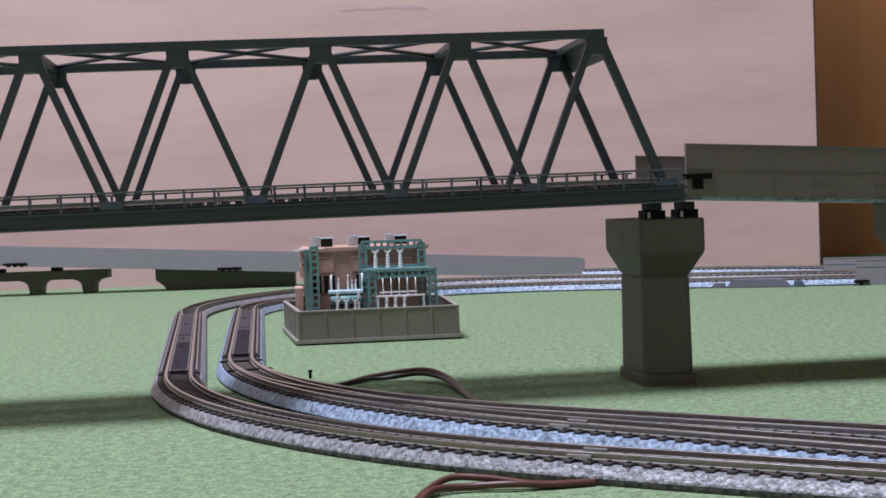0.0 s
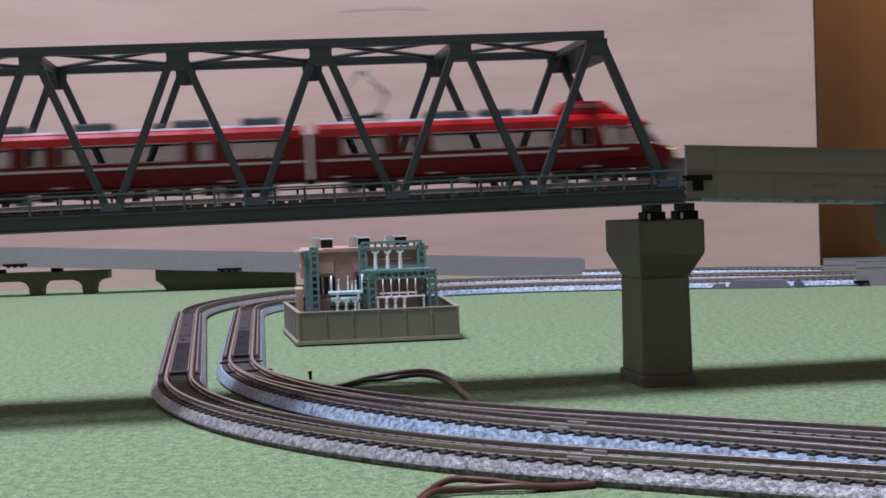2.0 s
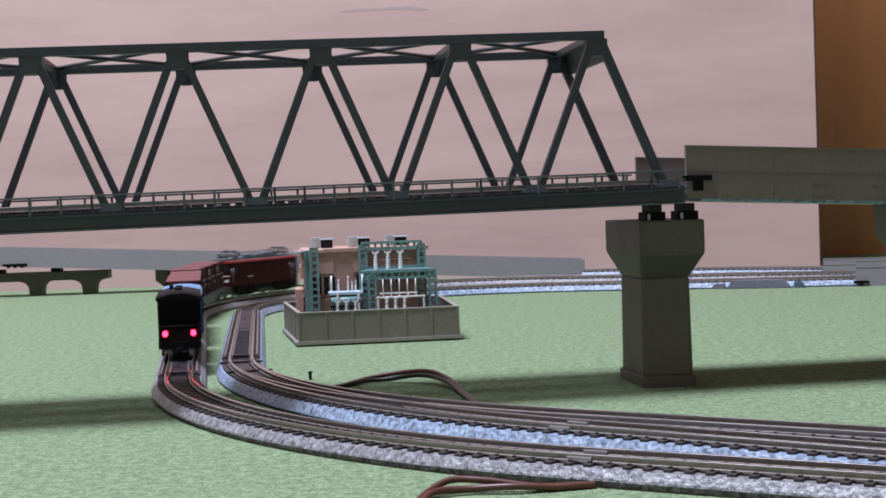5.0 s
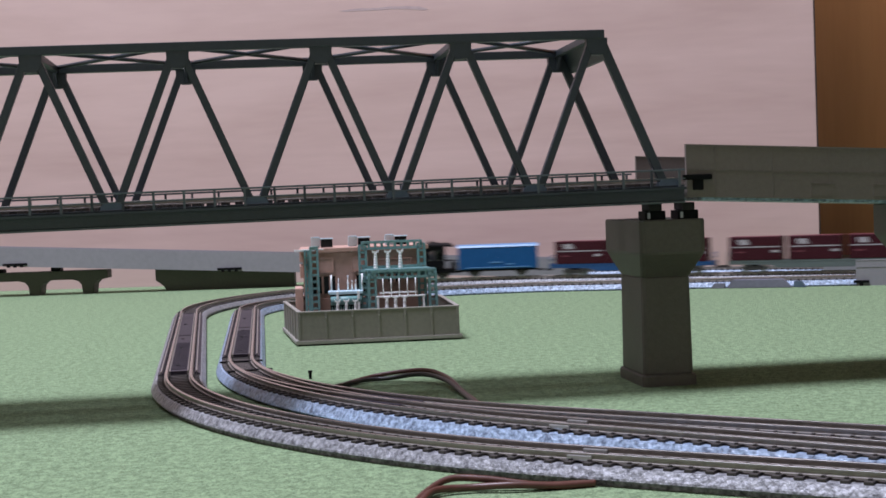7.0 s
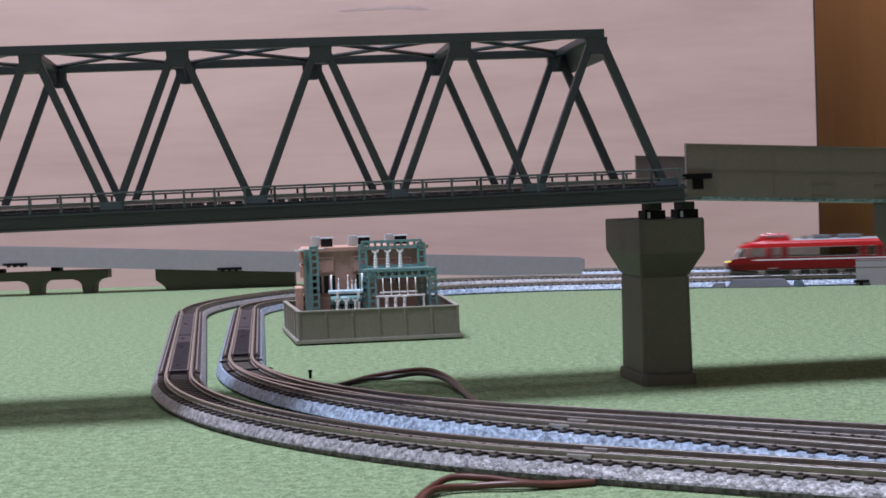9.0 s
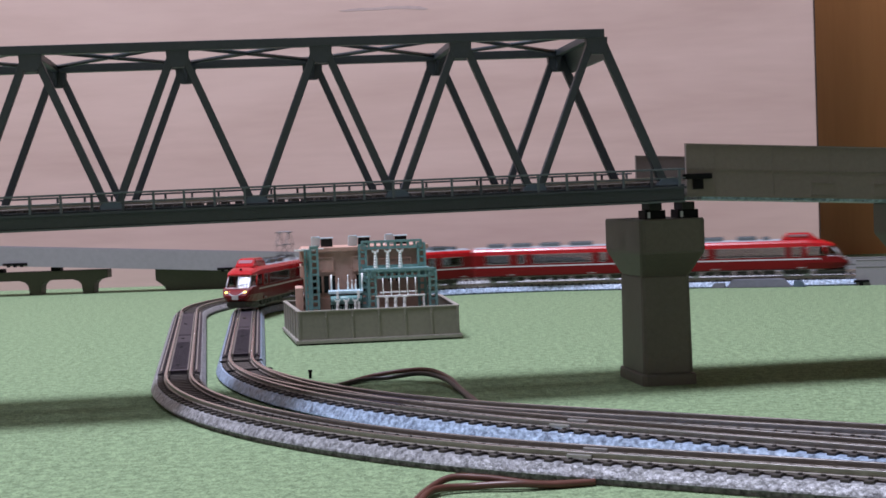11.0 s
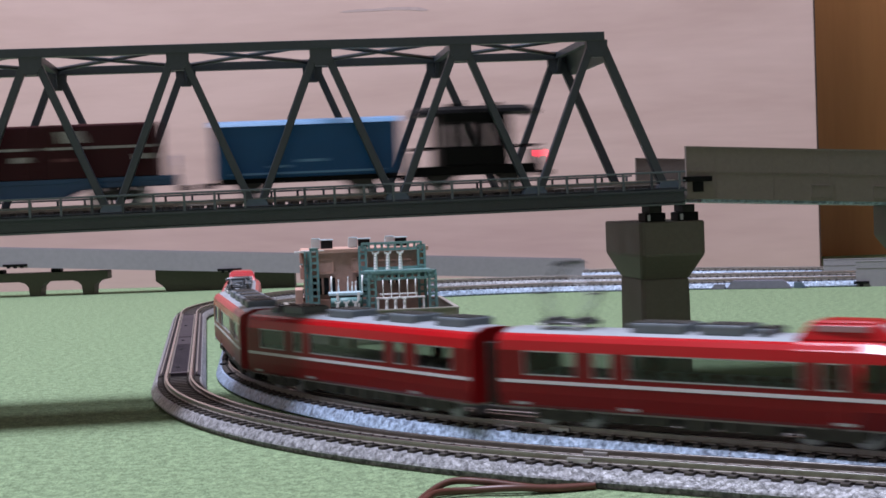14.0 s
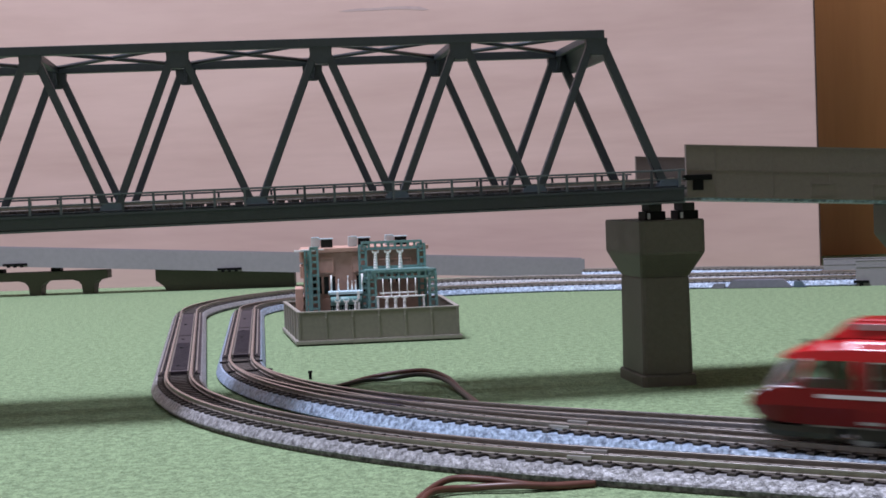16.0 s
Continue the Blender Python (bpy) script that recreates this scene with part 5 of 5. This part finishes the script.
def flat_wagon(mat, word):
    ob = thing("flat_wagon", Matrix(), word + " container flat wagon with fishbelly sides", "wagon", "freight train")
    hx = 61.8
    part("deck", box(B(), -hx, hx, -8.4, 8.4, 7.0, 8.55, 0.2), mat, ob)
    for s in (-1, 1):
        part("side_sill", prism(B(), [(-hx, 7.0), (-hx, 5.6), (-33, 5.4), (-27, 3.0), (27, 3.0), (33, 5.4), (hx, 5.6), (hx, 7.0)], "y", *sorted((s * 7.2, s * 8.3)), 0.15), mat, ob)
        part("end_rail", box(B(), *sorted((s * hx, s * (hx + 1))), -8.2, 8.2, 5.2, 8.8, 0.2), mat, ob)
        for z in (11.5, 14.5):
            part("handrail", rod(B(), [(s * (hx + 0.5), -8, z), (s * (hx + 0.5), 8, z)], 0.35, 6), mat, ob)
        for y in (-8, 8):
            part("handrail_post", rod(B(), [(s * (hx + 0.5), y, 8), (s * (hx + 0.5), y, 14.6)], 0.3, 6), mat, ob)
        bogie(ob, s * 44, 12.5)
        coupler(ob, s * (hx + 1), s)
        part("pale_box", box(B(), s * 20 - 3, s * 20 + 3, -7.9, 7.9, 3.2, 5.0, 0.3), GREYMARK, ob)
    return ob


def blue_van():
    ob = thing("box_van", Matrix(), "bright blue two-axle box van with pale roof", "wagon", "freight train")
    part("body", box(B(), -30.5, 30.5, -9.0, 9.0, 6.0, 21.8, 0.4), BLUEBOX, ob)
    part("roof", loft(B(), [[(x, y, z) for y, z in ((9.3, 21.8), (8.4, 23.0), (4, 23.7), (0, 23.9), (-4, 23.7), (-8.4, 23.0), (-9.3, 21.8))] for x in (-31, 31)]), BLUEROOF, ob, "pale blue curved roof")
    for s in (-1, 1):
        for k in range(9):
            q = -28 + k * 7
            part("rib", box(B(), q - 0.3, q + 0.3, *sorted((s * 9.02, s * 9.3)), 6.6, 21.4), BLUEBOX, ob)
        part("door_rail", box(B(), -24, 24, *sorted((s * 9.02, s * 9.6)), 7.0, 7.6), BLUEROOF, ob)
        part("marking", box(B(), -6, 3, *sorted((s * 9.31, s * 9.42)), 10.5, 11.3), BLUEROOF, ob)
        part("marking", box(B(), 6, 12, *sorted((s * 9.31, s * 9.42)), 9.0, 9.7), BLUEROOF, ob)
        part("sill", box(B(), -30, 30, *sorted((s * 6.6, s * 8.0)), 4.6, 5.98), BLACK, ob)
        w = B()
        for y in (-4, 4):
            wheel(w, s * 18, y)
        rod(w, [(s * 18, -4, 2.8), (s * 18, 4, 2.8)], 0.6, 6)
        part("wheelset", w, METAL, ob)
        for y in (-7.2, 7.2):
            part("axle_guard", prism(B(), [(s * 18 - 6, 4.8), (s * 18 - 1.6, 1.4), (s * 18 + 1.6, 1.4), (s * 18 + 6, 4.8)], "y", y - 0.5, y + 0.5), BOGIE, ob)
        coupler(ob, s * 30.5, s)
    return ob


def brake_van():
    ob = thing("brake_van", Matrix(), "black brake van with open end platforms and red tail lights", "wagon", "freight train")
    part("underframe", box(B(), -22, 22, -8.4, 8.4, 4.6, 7.4, 0.3), BLACK, ob)
    body = part("cabin_floor_panel", box(B(), -12, 12.5, -8.6, 8.6, 7.42, 13.4, 0.3), BLACK, ob)
    for s in (-1, 1):
        for a, b in ((-12, -9.0), (-4.2, -1.2), (3.5, 6), (10.6, 12.5)):
            part("cabin_post", box(B(), a, b, *sorted((s * 7.9, s * 8.6)), 13.42, 21.0), BLACK, ob)
        for a, b in ((-9, -4.2), (-1.2, 3.5), (6, 10.6)):
            g = part("window", box(B(), a, b, *sorted((s * 8.2, s * 8.35)), 13.42, 21.0), GLASS, ob, "clear cabin window")
            g.visible_shadow = False
        part("cabin_top_panel", box(B(), -12, 12.5, *sorted((s * 7.9, s * 8.6)), 21.02, 24.2), BLACK, ob)
        x = -11.6 if s < 0 else 12.1
        part("cabin_end", box(B(), x - 0.4, x + 0.4, -7.88, 7.88, 13.42, 24.2), BLACK, ob)
        for y in (-8, 8):
            part("platform_rail", rod(B(), [(s * 21.4, y, 7.4), (s * 21.4, y, 13.2), (s * 13, y, 13.2)], 0.35, 6), BLACK, ob)
        part("platform_rail", rod(B(), [(s * 21.4, -8, 13.2), (s * 21.4, 8, 13.2)], 0.35, 6), BLACK, ob)
        part("platform_panel", box(B(), *sorted((s * 20.9, s * 21.4)), -8, 8, 7.42, 12, 0.1), BLACK, ob)
        w = B()
        for y in (-4, 4):
            wheel(w, s * 12, y)
        rod(w, [(s * 12, -4, 2.8), (s * 12, 4, 2.8)], 0.6, 6)
        part("wheelset", w, METAL, ob)
        for y in (-7, 7):
            part("axle_guard", prism(B(), [(s * 12 - 6, 4.6), (s * 12 - 1.6, 1.2), (s * 12 + 1.6, 1.2), (s * 12 + 6, 4.6)], "y", y - 0.5, y + 0.5), BOGIE, ob)
        coupler(ob, s * 22, s)
        part("tail_light", rod(B(), [(-21.5, s * 5.6, 10.4), (-22.6, s * 5.6, 10.4)], 1.1, 12), TAILLIGHT, ob, "glowing red tail light")
    part("roof", loft(B(), [[(x, y, z) for y, z in ((9, 23.8 - d), (8.6, 24.9 - d), (4, 26.1 - d), (0, 26.4 - d), (-4, 26.1 - d), (-8.6, 24.9 - d), (-9, 23.8 - d))] for x, d in ((-21, 0.9), (-18.5, 0.1), (0, 0), (17, 0.1), (19.5, 0.9))]), BLACK, ob)
    part("stove_pipe", rod(B(), [(4, 3, 25.8), (4, 3, 28)], 0.8, 8), BLACK, ob)
    for x in (-8, 6):
        part("roof_vent", box(B(), x - 2, x + 2, -1.5, 1.5, 26.1, 27.2, 0.3), BLACK, ob)
    return ob


UNITS_A = [(-18, 16, 1.9), (0, 13, 1.9), (11, 3.5, 1.4)]
UNITS_B = [(-50, 4, 1.4), (-38, 12, 1.9), (-10, 14, 1.9), (12, 4, 1.3), (24, 14, 1.9), (48, 14, 1.9)]
UNITS_C = [(-14, 16, 1.9), (8, 14, 1.9), (28, 14, 1.9), (46, 12, 1.9)]
UNITS_D = [(10, 5, 1.4), (-3, 13, 1.9), (-26, 14, 1.9), (-43, 5, 1.4), (-54, 10, 1.9)]
lead = red_car("lead", "up", UNITS_A)
mid_a = red_car("", "", UNITS_B)
mid_b = red_car("", "down", UNITS_C)
tail = red_car("tail", "", UNITS_D)
loco = locomotive()
wagon_a, wagon_b = flat_wagon(FLATGREY, "grey-green"), flat_wagon(FLATBLUE, "blue")
boxes_a = [container(Matrix(), x) for x in (-42.2, 0, 42.2)]
boxes_b = [container(Matrix(), x) for x in (-38.8, 0, 38.8)]
van, brake = blue_van(), brake_van()



def stretch(ob, k):
    """Makes a car taller from the rail up; its wheels stay round."""
    for o in ob.children_recursive:
        if o.type == "MESH" and not o.name.startswith("wheelset"):
            for v in o.data.vertices:
                v.co.z *= k


for car, k in ((lead, 1.11), (mid_a, 1.11), (mid_b, 1.11), (tail, 1.11), (loco, 1.08), (van, 1.075), (brake, 1.065), (wagon_a, 1.03), (wagon_b, 1.03)):
    stretch(car, k)
for car in boxes_a + boxes_b:
    stretch(car, 1.03)

# centre of each car behind the train's front, distance between its bogies, turned round or not
RED_TRAIN = [((lead,), 64.5, 86.0, False), ((mid_a,), 196.5, 85.0, False), ((mid_b,), 325.5, 85.0, False), ((tail,), 457.5, 86.0, True)]
FREIGHT = [((loco,), 45.0, 48.0, False), ((wagon_a, *boxes_a), 163.0, 88.0, False), ((wagon_b, *boxes_b), 298.5, 88.0, False), ((van,), 403.5, 36.0, False), ((brake,), 459.5, 24.0, False)]
# where each train's front is along its line, in millimetres, at given seconds
RED_RUN = [(0, 4091), (0.9, 3914), (1.8, 3737), (2.7, 3553), (3.5, 3385), (4.1, 3254), (4.2, 3232), (6.6, 2684), (8.8, 2178), (9.2, 2090), (11.5, 1585), (12.0, 1486), (12.5, 1396), (13.0, 1304), (13.2, 1262), (13.6, 1175), (14.0, 1086), (14.5, 974), (15.0, 858), (15.5, 740), (16, 621)]
FREIGHT_RUN = [(0, 800), (2.4, 1535), (2.7, 1622), (3.0, 1709), (3.5, 1856), (4.1, 2033), (4.2, 2063), (6.3, 2684), (6.5, 2742), (7.0, 2881), (7.4, 2998), (8.0, 3171), (10.2, 3873), (12.3, 4559), (12.7, 4684), (13.2, 4839), (13.8, 5018), (14.5, 5229), (16, 5682)]


def spot(rows, t):
    """Smooth interpolation of a run between its rows."""
    ts, ss = [r[0] for r in rows], [r[1] for r in rows]
    i = min(max(int(np.searchsorted(ts, t)) - 1, 0), len(rows) - 2)

    def slope(k):
        a, b = max(k - 1, 0), min(k + 1, len(rows) - 1)
        return (ss[b] - ss[a]) / (ts[b] - ts[a])
    h = ts[i + 1] - ts[i]
    u = (t - ts[i]) / h
    return ((2 * u ** 3 - 3 * u ** 2 + 1) * ss[i] + (u ** 3 - 2 * u ** 2 + u) * h * slope(i) + (3 * u ** 2 - 2 * u ** 3) * ss[i + 1] + (u ** 3 - u ** 2) * h * slope(i + 1))


def car_pose(line, cum, s, base, forward, turned):
    """The pose of a car whose two bogies sit on the line, its middle at s."""
    a, b = at(line, cum, s - base / 2), at(line, cum, s + base / 2)
    pa, pb = Vector(a[:3]), Vector(b[:3])
    mid_ = (pa + pb) / 2 + Vector((0, 0, RAIL_Z))
    d = (pb - pa).normalized() * (1 if forward != turned else -1)
    yaw, pitch = math.degrees(math.atan2(d.y, d.x)), -math.degrees(math.asin(d.z))
    return mmpose(mid_.x, mid_.y, mid_.z, 0, pitch, yaw)


def motions():
    for cars, rows, line, forward in ((RED_TRAIN, RED_RUN, IN_LINE, False), (FREIGHT, FREIGHT_RUN, OUT_LINE, True)):
        cum = lengths(line)
        for obs, back, base, turned in cars:
            keys = []
            for i in range(0, 81):
                t = i * 0.2
                s = spot(rows, t) + (-back if forward else back)
                keys.append((t, car_pose(line, cum, s, base, forward, turned)))
            for o in obs:
                walk(o, keys)


motions()
